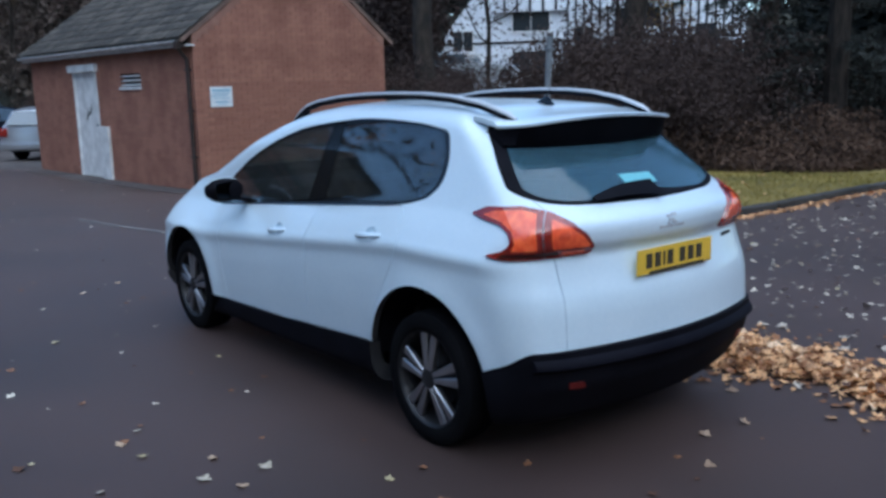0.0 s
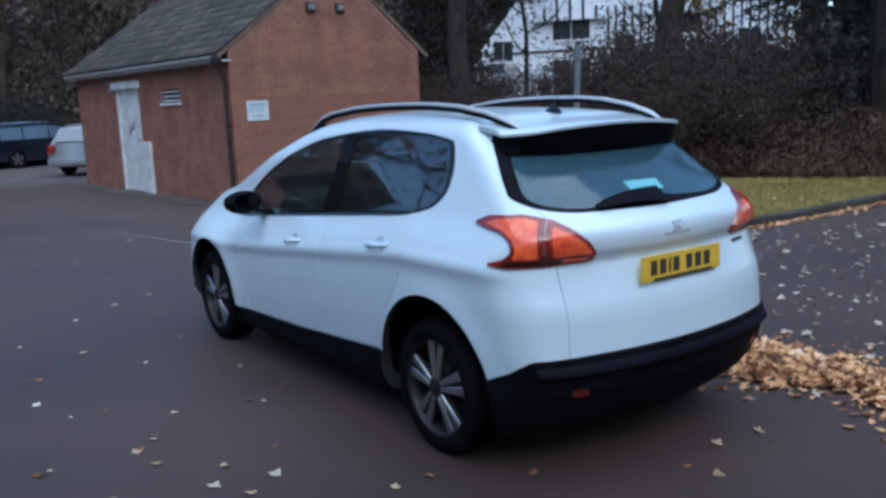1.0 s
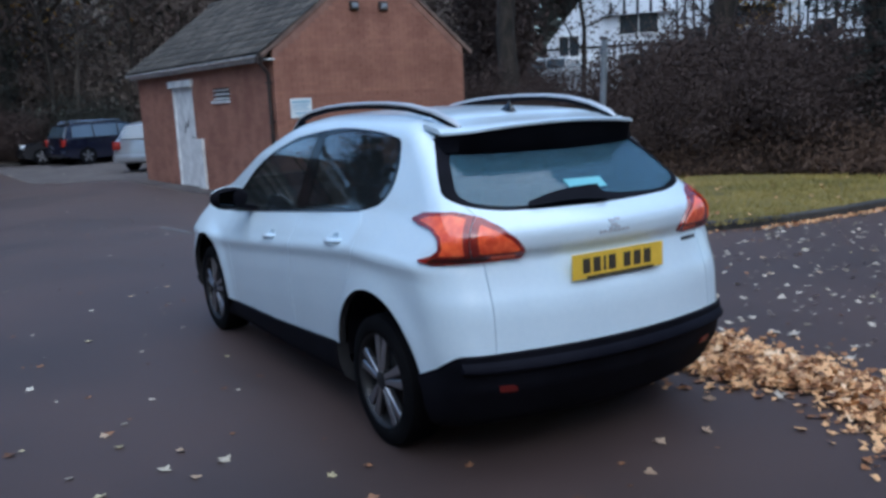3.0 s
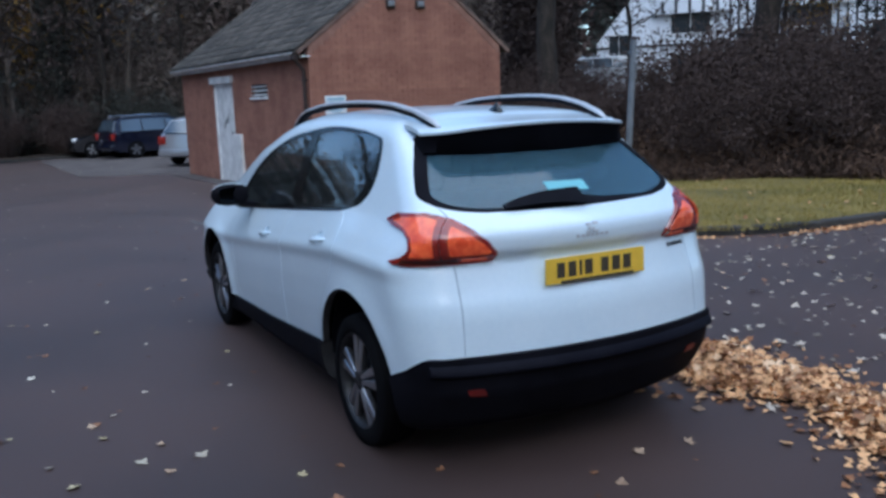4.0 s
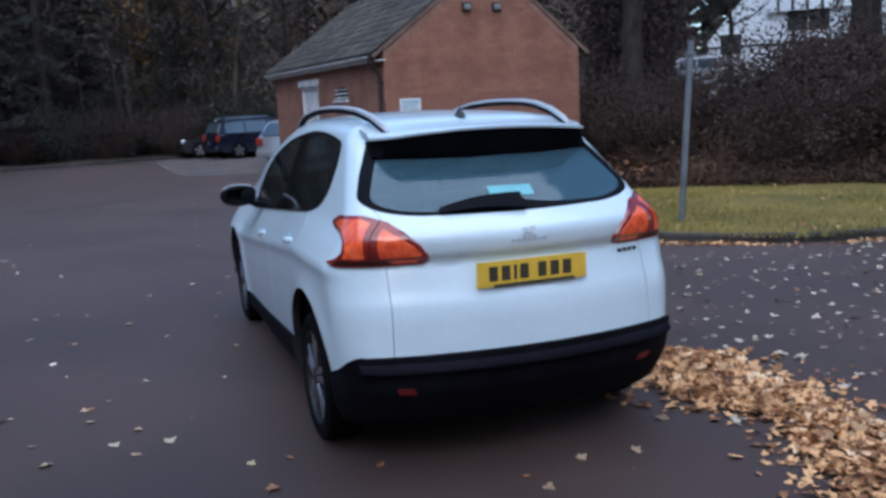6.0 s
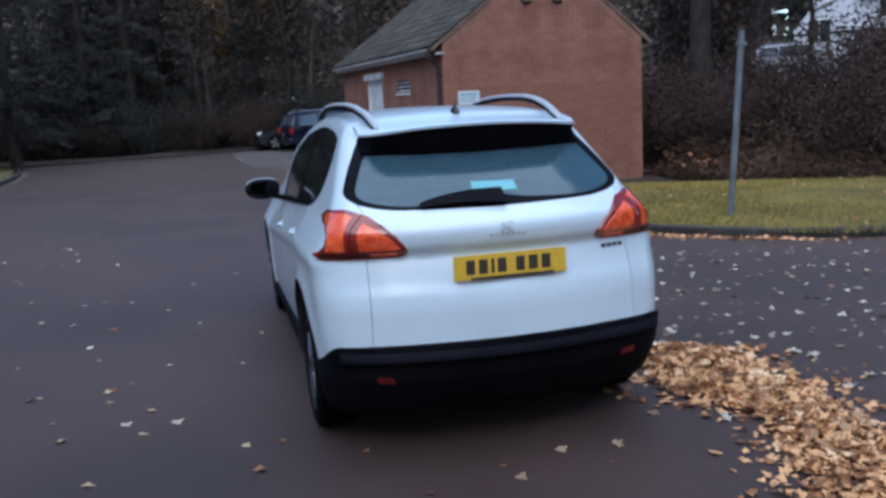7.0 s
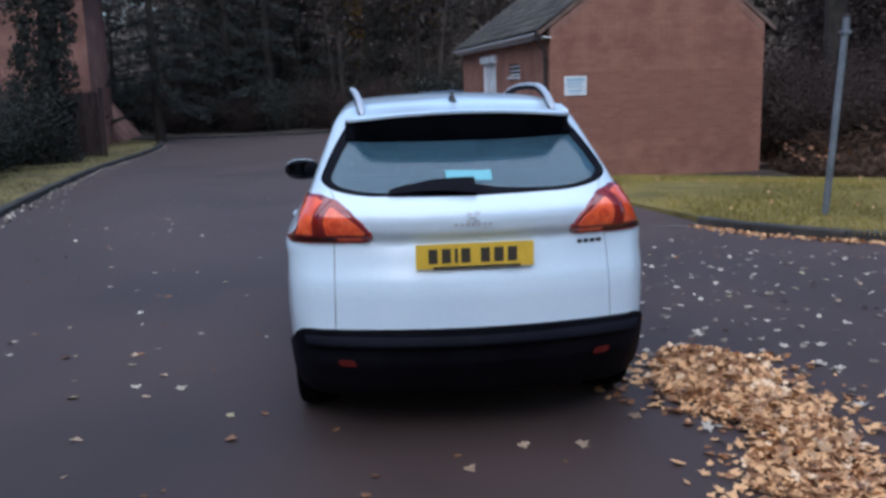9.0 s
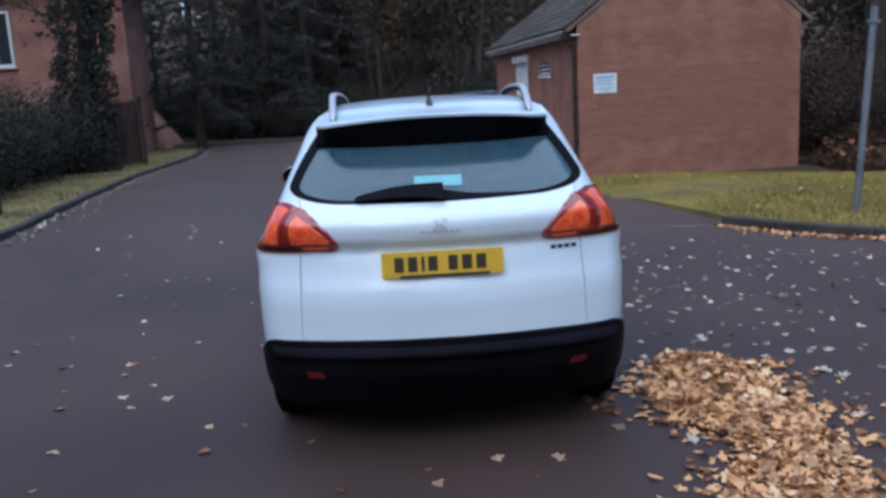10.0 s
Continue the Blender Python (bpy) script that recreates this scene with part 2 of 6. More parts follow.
LAMP_RED = grain(shader("red_lamp_lens", rough=0.12, Coat_Weight=1.0), 9, (0.17, 0.009, 0.006), (0.30, 0.018, 0.009), 0.0, 60)
LAMP_ORANGE = grain(shader("orange_lamp_lobe", rough=0.15, Coat_Weight=1.0), 26, (0.75, 0.062, 0.016), (1.0, 0.165, 0.046), 0.0, 9, (0.3, 0.65))
LAMP_BOWL = grain(shader("lamp_bulb_bowl", rough=0.2, Coat_Weight=1.0), 30, (0.65, 0.052, 0.014), (0.90, 0.115, 0.033), 0.0, 12)
LAMP_DARK = shader("smoked_lamp_edge", (0.05, 0.008, 0.006), 0.15)
REFLECTOR = shader("red_reflector", (0.14, 0.010, 0.008), 0.4)
PLATE_YELLOW = grain(shader("yellow_number_plate", rough=0.35), 12, (0.78, 0.50, 0.045), (0.86, 0.57, 0.06), 0.0, 80)
PLATE_INK = shader("plate_ink", (0.055, 0.045, 0.03), 0.5)
TEAL = shader("pale_teal_sticker", (0.20, 0.50, 0.55), 0.5)
LO, HI = (-1.02, -0.98, 0.1), (1.02, 3.5, 1.66)


def solid(name, verts, quads, mats=(PAINT, LINING), index=None):
    me = bpy.data.meshes.new(name)
    me.from_pydata(verts.tolist(), [], quads.tolist())
    for m in mats:
        me.materials.append(m)
    if index is not None:
        me.polygons.foreach_set("material_index", index)
    return new(name, me)


def shell(name, outer, thick, step, mats=(PAINT, LINING)):
    """The body's skin between two offsets of its field."""
    v, q = surface(lambda p: field(p) - outer, LO, HI, step)
    w, r = surface(lambda p: field(p) - outer + thick, LO, HI, step)
    return solid(name, np.concatenate([v, w]), np.concatenate([q, r[:, ::-1] + len(v)]), mats, [0] * len(q) + [1] * len(r))


def cut(ob, cutter, op="DIFFERENCE", name=None, keep_cutter=False):
    """A new object: ob with a cutter taken away or met."""
    if isinstance(cutter, bmesh.types.BMesh):
        cutter = obj("cutter", cutter, [m for m in ob.data.materials])
    m = ob.modifiers.new("cut", "BOOLEAN")
    m.object, m.operation, m.solver = cutter, op, "EXACT"
    me = bpy.data.meshes.new_from_object(ob.evaluated_get(bpy.context.evaluated_depsgraph_get()))
    ob.modifiers.clear()
    if not keep_cutter:
        bpy.data.objects.remove(cutter)
    return new(name or ob.name, me)


def cuts(ob, *cutters):
    for c in cutters:
        n = cut(ob, c)
        n.name = ob.name
        bpy.data.objects.remove(ob)
        ob = n
    return ob


def finish(ob, name, parent, offset=0.0, label="", mats=None, recessed=False):
    """Names a cut piece, hangs it under its thing and gives the skin the field's own smooth normals."""
    me = ob.data
    ob.name, ob.parent = name, parent
    me.name = name
    if mats:
        me.materials.clear()
        for m in mats:
            me.materials.append(m)
    n = len(me.vertices)
    co = np.zeros(n * 3)
    me.vertices.foreach_get("co", co)
    co = co.reshape(-1, 3)
    g = slope(field, co)
    g /= np.linalg.norm(g, axis=1)[:, None]
    fn = np.zeros(len(me.polygons) * 3)
    me.polygons.foreach_get("normal", fn)
    fn = fn.reshape(-1, 3)
    vi = np.zeros(len(me.loops), int)
    me.loops.foreach_get("vertex_index", vi)
    tot = np.zeros(len(me.polygons), int)
    me.polygons.foreach_get("loop_total", tot)
    pf = np.repeat(np.arange(len(tot)), tot)
    want = g[vi]
    along = (want * fn[pf]).sum(1)
    ok = np.abs(along) > 0.86
    if recessed:
        depth = field(co)[vi]
        ok &= (depth > -0.0015) | (depth < -0.0335)
    want = want * np.sign(along)[:, None]
    me.polygons.foreach_set("use_smooth", [True] * len(me.polygons))
    me.normals_split_custom_set(np.where(ok[:, None], want, fn[pf]).tolist())
    if label:
        ob["label"] = label
    return ob


def inset(points, d):
    c = sum((Vector(p) for p in points), Vector((0, 0))) / len(points)
    return [tuple(Vector(p) + (c - Vector(p)).normalized() * d) for p in points]


def mirrored(points):
    return points + [(-a, b) for a, b in points[::-1] if abs(a) > 1e-6]


car = thing("car", "white compact crossover car with roof rails parked on dark tarmac", "car")

# outlines on the side (y, z) and on the tail (x, z)
SIDE_GLASS = rounded([(2.42, 0.912), (1.96, 0.949), (1.03, 1.027), (0.24, 1.097), (0.09, 1.135), (0.015, 1.20), (0.012, 1.31), (0.075, 1.437), (0.28, 1.467), (0.60, 1.484), (0.85, 1.484), (1.14, 1.457), (1.40, 1.425), (1.68, 1.347), (2.0, 1.219), (2.28, 1.053)], [0.02, 0, 0.1, 0.1, 0.06, 0.06, 0.06, 0.04, 0.1, 0.1, 0.1, 0.1, 0.1, 0.1, 0.1, 0.05])
TAIL_GLASS = rounded(mirrored([(0, 1.128), (-0.20, 1.130), (-0.46, 1.134), (-0.56, 1.146), (-0.635, 1.167), (-0.676, 1.20), (-0.627, 1.305), (-0.557, 1.42), (-0.51, 1.465), (0, 1.475)]), 0.04)
SCREEN = rounded([(-0.64, 1.12), (-0.50, 1.47), (0.50, 1.47), (0.64, 1.12)], 0.05)
SKIRT = [(-1.1, 0.05), (-1.1, 0.580), (-0.60, 0.558), (-0.51, 0.50), (-0.39, 0.449), (-0.34, 0.40), (0.42, 0.405), (1.38, 0.345), (2.2, 0.318), (2.95, 0.32), (3.6, 0.42), (3.6, 0.05)]
FRONT_DOOR = rounded([(2.10, 0.327), (2.17, 0.60), (2.19, 0.90), (2.17, 0.9313), (1.03, 1.027), (1.06, 0.8), (1.065, 0.368)], 0.03)
REAR_DOOR = rounded([(1.055, 0.370), (1.05, 0.8), (1.02, 1.0278), (0.26, 1.0953), (0.20, 1.05), (0.185, 0.92), (0.29, 0.73), (0.41, 0.54), (0.455, 0.409)], 0.03)
TAILGATE = rounded(mirrored([(0, 0.55), (-0.625, 0.55), (-0.618, 0.93), (-0.605, 1.12), (-0.64, 1.20), (-0.58, 1.33), (-0.50, 1.45), (0, 1.462)]), 0.02)


def arch_cutter():
    bm = bmesh.new()
    for y, z, r in ((0.018, 0.330, 0.424), (2.725, 0.330, 0.402)):
        for s in (-1, 1):
            n = 56
            a = [bm.verts.new((s * 0.50, y + r * math.cos(k * math.tau / n), z + r * math.sin(k * math.tau / n))) for k in range(n)]
            b = [bm.verts.new((s * 1.10, v.co.y, v.co.z)) for v in a]
            bm.faces.new(a), bm.faces.new(b[::-1])
            for k in range(n):
                bm.faces.new((a[(k + 1) % n], a[k], b[k], b[(k + 1) % n]))
    bmesh.ops.recalc_face_normals(bm, faces=bm.faces)
    for f in bm.faces:
        f.material_index = 1
    return bm


def dark_prism(points, axis, lo, hi):
    """A prism that leaves lined, not painted, edges where it cuts."""
    bm = prism(points, axis, lo, hi)
    for f in bm.faces:
        f.material_index = 1
    return bm


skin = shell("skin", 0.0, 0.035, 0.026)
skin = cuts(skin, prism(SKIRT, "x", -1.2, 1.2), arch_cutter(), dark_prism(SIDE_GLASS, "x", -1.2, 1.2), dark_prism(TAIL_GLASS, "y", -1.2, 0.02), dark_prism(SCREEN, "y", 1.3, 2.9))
HANDLES = ((1.50, 1.29, 0.855), (0.55, 0.33, 0.937))
for s in (-1, 1):
    for ya, yb, z in HANDLES:
        bowl = bmesh.new()
        bmesh.ops.create_uvsphere(bowl, u_segments=28, v_segments=16, radius=1.0)
        bowl.transform(Matrix.Translation(on_side((ya + yb) / 2 - 0.012, z + 0.016, s) + Vector((s * 0.010, 0, 0))) @ Matrix.Diagonal((0.032, 0.048, 0.036, 1)))
        skin = cuts(skin, bowl)
finish(cut(skin, prism(inset(TAILGATE, 0.004), "y", -1.2, 0.0), "INTERSECT"), "tailgate", car)
for s in (-1, 1):
    for outline, name in ((FRONT_DOOR, "front_door"), (REAR_DOOR, "rear_door")):
        finish(cut(skin, prism(inset(outline, 0.004), "x", *sorted((s * 0.5, s * 1.2))), "INTERSECT"), name, car, recessed=True)
for outline in (FRONT_DOOR, REAR_DOOR):
    for s in (-1, 1):
        skin = cuts(skin, prism(outline, "x", *sorted((s * 0.5, s * 1.2))))
skin = cuts(skin, prism(TAILGATE, "y", -1.2, 0.0))
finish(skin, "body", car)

# black plastic skirts and bumpers
skirt = shell("skirt", 0.014, 0.06, 0.026, (BLACK_PLASTIC, LINING))
low = [(y, z - 0.004) for y, z in SKIRT]
skirt = cuts(skirt, arch_cutter())
for name, y0, y1 in (("rear_bumper", -1.1, -0.25), ("front_bumper", 2.8, 3.6)):
    seg = [p for p in low if y0 <= p[0] <= y1 and p[1] > 0.1]
    finish(cut(skirt, prism([(y0, 0.05), *seg, (y1, seg[-1][1]), (y1, 0.05)], "x", -1.2, 1.2), "INTERSECT"), name, car, 0.014, "black textured plastic bumper")
for s in (-1, 1):
    finish(cut(skirt, prism([(0.2, 0.05), (0.2, 0.40), *[p for p in low if 0.3 < p[0] < 2.5 and p[1] > 0.1], (2.5, 0.05)], "x", *sorted((s * 0.4, s * 1.2))), "INTERSECT"), "sill", car, 0.014, "black plastic sill")
bpy.data.objects.remove(skirt)

# glass
pane = shell("pane", -0.004, 0.006, 0.03, (WINDOW, WINDOW))
front_half = [(2.6, 0.8), (1.17, 0.8), (1.17, 1.0), (1.075, 1.5), (2.6, 1.5)]
rear_half = [(1.0, 0.8), (-0.2, 0.8), (-0.2, 1.6), (0.985, 1.6), (1.0, 1.0)]
pillar = [(1.175, 0.8), (1.175, 1.0), (1.08, 1.5), (0.98, 1.5), (0.995, 1.0), (0.995, 0.8)]
trim = shell("trim", -0.0015, 0.025, 0.03, (GLOSS_BLACK, LINING))
for s in (-1, 1):
    half = sorted((s * 0.4, s * 1.2))
    side = cut(pane, prism(inset(SIDE_GLASS, 0.001), "x", *half), "INTERSECT")
    finish(cut(side, prism(front_half, "x", -1.2, 1.2), "INTERSECT"), "front_side_window", car, -0.004)
    w = finish(cut(side, prism(rear_half, "x", -1.2, 1.2), "INTERSECT"), "rear_side_window", car, -0.004, "", [SIDE_REAR, SIDE_REAR])
    bpy.data.objects.remove(side)
    side = cut(trim, prism(inset(SIDE_GLASS, 0.001), "x", *half), "INTERSECT")
    finish(cut(side, prism(pillar, "x", -1.2, 1.2), "INTERSECT"), "door_pillar", car, -0.0015, "gloss black pillar trim")
    finish(cut(side, prism(rounded(inset(SIDE_GLASS, 0.034), 0.02), "x", -1.2, 1.2)), "window_frame", car, -0.0015, "gloss black window surround")
    bpy.data.objects.remove(side)
finish(cut(pane, prism(inset(TAIL_GLASS, 0.001), "y", -1.2, 0.02), "INTERSECT"), "rear_window", car, -0.004, "", [REAR_WINDOW, REAR_WINDOW])
border = cut(trim, prism(inset(TAIL_GLASS, 0.001), "y", -1.2, 0.02), "INTERSECT")
finish(cut(border, prism(rounded(inset(TAIL_GLASS, 0.05), 0.03), "y", -1.2, 0.2)), "rear_window_border", car, -0.0015, "black printed border of the rear window", [BLACK_PLASTIC, LINING])
bpy.data.objects.remove(border)
finish(cut(pane, prism(inset(SCREEN, 0.001), "y", 1.3, 2.9), "INTERSECT"), "windscreen", car, -0.004)
bpy.data.objects.remove(pane), bpy.data.objects.remove(trim)

# tail lamps, wrapped round the corners
LAMP = [(-0.265, 1.106), (-0.19, 1.139), (-0.033, 1.147), (0.083, 1.121), (0.175, 1.079), (0.235, 1.03), (0.262, 0.975), (0.239, 0.942), (0.077, 0.938), (-0.10, 0.937), (-0.18, 0.952), (-0.102, 0.973), (-0.066, 1.002), (-0.078, 1.044), (-0.123, 1.074), (-0.212, 1.088)]


def corner_prism(points, s):
    """A prism set slantwise to the rear corner of side s."""
    bm = bmesh.new()
    e, d = Vector((-0.6 * s, -0.8, 0)), Vector((0.8 * s, -0.6, 0))
    ring = []
    for k in (0.25, 1.25):
        ring.append([bm.verts.new(e * q + d * k + Vector((0, 0, z))) for q, z in points])
    bm.faces.new(ring[0]), bm.faces.new(ring[1][::-1])
    for i in range(len(points)):
        j = (i + 1) % len(points)
        bm.faces.new((ring[0][j], ring[0][i], ring[1][i], ring[1][j]))
    bmesh.ops.recalc_face_normals(bm, faces=bm.faces)
    return bm


def local_skin(outer, thick, lo, hi, step):
    """A closed piece of skin inside a box."""
    mid, half = (np.array(lo) + np.array(hi)) / 2, (np.array(hi) - np.array(lo)) / 2
    def f(p):
        b = np.max(np.abs(p - mid) - half, -1)
        return np.maximum(np.maximum(field(p) - outer, outer - thick - field(p)), b)
    v, q = surface(f, np.array(lo) - 2 * step, np.array(hi) + 2 * step, step)
    return solid("piece", v, q, (LAMP_RED, LAMP_DARK))


for s in (-1, 1):
    x0, x1 = sorted((s * 0.36, s * 0.92))
    base = local_skin(0.010, 0.035, (x0, -0.85, 0.88), (x1, -0.12, 1.2), 0.011)
    body_lamp = [(-0.4, 0.8), (-0.4, 1.3), (0.056, 1.3), (0.072, 0.8)]
    gate_lamp = [(0.077, 0.8), (0.061, 1.3), (0.4, 1.3), (0.4, 0.8)]
    whole = cut(base, corner_prism(rounded(LAMP, 0.015, 3), s), "INTERSECT")
    for half, name in ((body_lamp, "tail_lamp"), (gate_lamp, "tailgate_lamp")):
        lens = finish(cut(whole, corner_prism(half, s), "INTERSECT"), name, car, 0.010, "orange-red tail lamp lens")
        # lighter lobes and a dark lower edge in the lens
        glow = local_skin(0.0125, 0.035, (x0, -0.85, 0.88), (x1, -0.12, 1.2), 0.011) if name == "tail_lamp" else glow
        lobes = [[(-0.205, 1.106), (-0.15, 1.126), (-0.033, 1.135), (0.034, 1.120), (0.046, 0.974), (-0.062, 0.974), (-0.047, 1.005), (-0.062, 1.05), (-0.112, 1.084)]] if name == "tail_lamp" else [[(0.096, 1.098), (0.165, 1.068), (0.222, 1.022), (0.246, 0.984), (0.236, 0.974), (0.104, 0.974)], [(0.135, 0.964), (0.225, 0.964), (0.218, 0.948), (0.135, 0.948)]]
        for outline in lobes:
            g = cut(glow, corner_prism(rounded(outline, 0.007), s), "INTERSECT")
            finish(g, "lamp_lobe", lens, 0.0125, "orange lamp lobe", [LAMP_ORANGE, LAMP_ORANGE])
        # the bulb's darker bowl behind the lens
        ca, cz, ra, rz = (-0.006, 1.048, 0.020, 0.030) if name == "tail_lamp" else (0.148, 1.028, 0.022, 0.022)
        bowl = local_skin(0.0135, 0.03, (x0, -0.85, 0.88), (x1, -0.12, 1.2), 0.011)
        g = cut(bowl, corner_prism([(ca + ra * math.cos(a), cz + rz * math.sin(a)) for a in (k * math.tau / 20 for k in range(20))], s), "INTERSECT")
        finish(g, "bulb_bowl", lens, 0.0135, "darker bulb bowl seen in the lens", [LAMP_BOWL, LAMP_BOWL])
        bpy.data.objects.remove(bowl)
    strip = cut(glow, corner_prism(rounded([(-0.125, 0.944), (-0.095, 0.963), (0.122, 0.963), (0.122, 0.946)], 0.006), s), "INTERSECT")
    finish(strip, "lamp_strip", car, 0.0125, "smoked lower strip of the tail lamp", [LAMP_DARK, LAMP_DARK])
    for o in (base, whole, glow):
        bpy.data.objects.remove(o)


def lathe(profile, sides=48, axis="x", closed=False):
    """Turns (along, radius) pairs round an axis."""
    bm = bmesh.new()
    rings = []
    for k in range(sides):
        c, s = math.cos(k * math.tau / sides), math.sin(k * math.tau / sides)
        rings.append([bm.verts.new((a, r * c, r * s) if axis == "x" else (r * c, r * s, a)) for a, r in profile])
    m = len(profile)
    for k in range(sides):
        p, q = rings[k], rings[(k + 1) % sides]
        for i in range(m if closed else m - 1):
            bm.faces.new((p[i], p[(i + 1) % m], q[(i + 1) % m], q[i]))
    bmesh.ops.remove_doubles(bm, verts=bm.verts, dist=1e-5)
    bmesh.ops.recalc_face_normals(bm, faces=bm.faces)
    return bm


def loft(sections, cap=True):
    """Joins rings of points that have the same count."""
    bm = bmesh.new()
    rings = [[bm.verts.new(p) for p in s] for s in sections]
    n = len(rings[0])
    for a, b in zip(rings, rings[1:]):
        for i in range(n):
            bm.faces.new((a[i], a[(i + 1) % n], b[(i + 1) % n], b[i]))
    if cap:
        bm.faces.new(rings[0][::-1]), bm.faces.new(rings[-1])
    bmesh.ops.recalc_face_normals(bm, faces=bm.faces)
    return bm


# spoiler: white blade over a black fairing
def spoiler_sections(which):
    out = []
    for k in range(25):
        x = -0.55 + 1.10 * k / 24
        e = 1 - (abs(x) / 0.575) ** 6 * 0.5
        tip, zt = -0.385 + 0.24 * x * x + 0.10 * (max(abs(x) - 0.46, 0) / 0.08) ** 2, 1.498 - 0.11 * x * x
        root = -0.02
        zr = float(ROOF(np.array(root + 0.16 * x * x))) - 0.09 * x * x
        zm = float(ROOF(np.array(-0.16 + 0.16 * x * x))) - 0.09 * x * x
        if which == "blade":
            out.append([(x, root, zr + 0.002), (x, -0.16, zm + 0.006), (x, tip + 0.02, zt + 0.004), (x, tip, zt - 0.003), (x, tip + 0.004, zt - 0.014), (x, -0.16, zm - 0.03 * e), (x, root, zr - 0.02)])
        else:
            low = 1.356 + 0.012 * (abs(x) / 0.575) ** 3
            p = on_tail(x, low, 0.004) if abs(x) < 0.56 else on_tail(math.copysign(0.55, x), low, 0.004)
            out.append([(x, tip + 0.012, zt - 0.012), (x, tip + 0.03, zt - 0.035), (x, p.y - 0.004, low + 0.012), (x, p.y + 0.012, low), (x, p.y + 0.10, low + 0.05), (x, -0.10, zm - 0.04)])
    return out


sp = part("spoiler", loft(spoiler_sections("blade")), PAINT, car, smooth=True)
part("spoiler_fairing", loft(spoiler_sections("fairing")), BLACK_PLASTIC, sp, "black underside of the spoiler", True)

# roof rails on feet
RAILPATH = [(1.70, 1.462), (1.62, 1.500), (1.53, 1.540), (1.40, 1.567), (1.15, 1.592), (0.9, 1.603), (0.65, 1.606), (0.4, 1.602), (0.2, 1.588), (0.0, 1.556), (-0.1, 1.528), (-0.16, 1.510), (-0.21, 1.486)]
for s in (-1, 1):
    secs, base = [], []
    for i, (y, z) in enumerate(RAILPATH):
        u = 0.515 - 0.05 * max(0, 0.5 - y) / 0.7
        t = 0.5 if i in (0, len(RAILPATH) - 1) else 1.0
        secs.append([(s * (u + a * t), y, z + b * t) for a, b in ((-0.016, -0.004), (-0.016, 0.005), (-0.009, 0.012), (0.009, 0.012), (0.016, 0.004), (0.016, -0.004))])
        # the rail's shaded underside, built as a black lower half
        base.append([(s * (u + a * t), y, z + b * t) for a, b in ((-0.014, -0.026), (-0.014, -0.002), (0.014, -0.002), (0.014, -0.026))])
    rail = part("roof_rail", loft(secs), RAIL, car, "curved satin aluminium roof rail", True)
    part("rail_base", loft(base), BLACK_PLASTIC, rail, "black strip in place of shade under the rail")
    for ya, yb in ((1.68, 1.44),):
        pts = [p for p in RAILPATH if yb <= p[0] <= ya]
        ring = []
        for y, z in pts:
            u = 0.515 - 0.05 * max(0, 0.5 - y) / 0.7
            zr = float(ROOF(np.array(y + 0.16 * u * u))) - 0.09 * u * u - 0.02
            ring.append([(s * (u - 0.014), y, zr), (s * (u + 0.014), y, zr), (s * (u + 0.012), y, z - 0.008), (s * (u - 0.012), y, z - 0.008)])
        part("rail_foot", loft(ring), BLACK_PLASTIC, rail, "black rail foot")

# shark aerial
part("aerial", loft([[(w * 0.022 * c, 0.09 + 0.07 * (1 - t) * d + 0.0 * t - 0.03 * t, 1.535 + 0.05 * t) for c, d in ((-1, 0.2), (0, 1), (1, 0.2), (0.7, -1), (-0.7, -1))] for t, w in ((0, 1), (0.35, 0.7), (0.7, 0.35), (1.0, 0.12))]), GLOSS_BLACK, car, "small black roof aerial", True)
part("aerial_whip", tube([(0, 0.07, 1.575), (0, 0.03, 1.628)], [0.003, 0.0015], 6), GLOSS_BLACK, car)

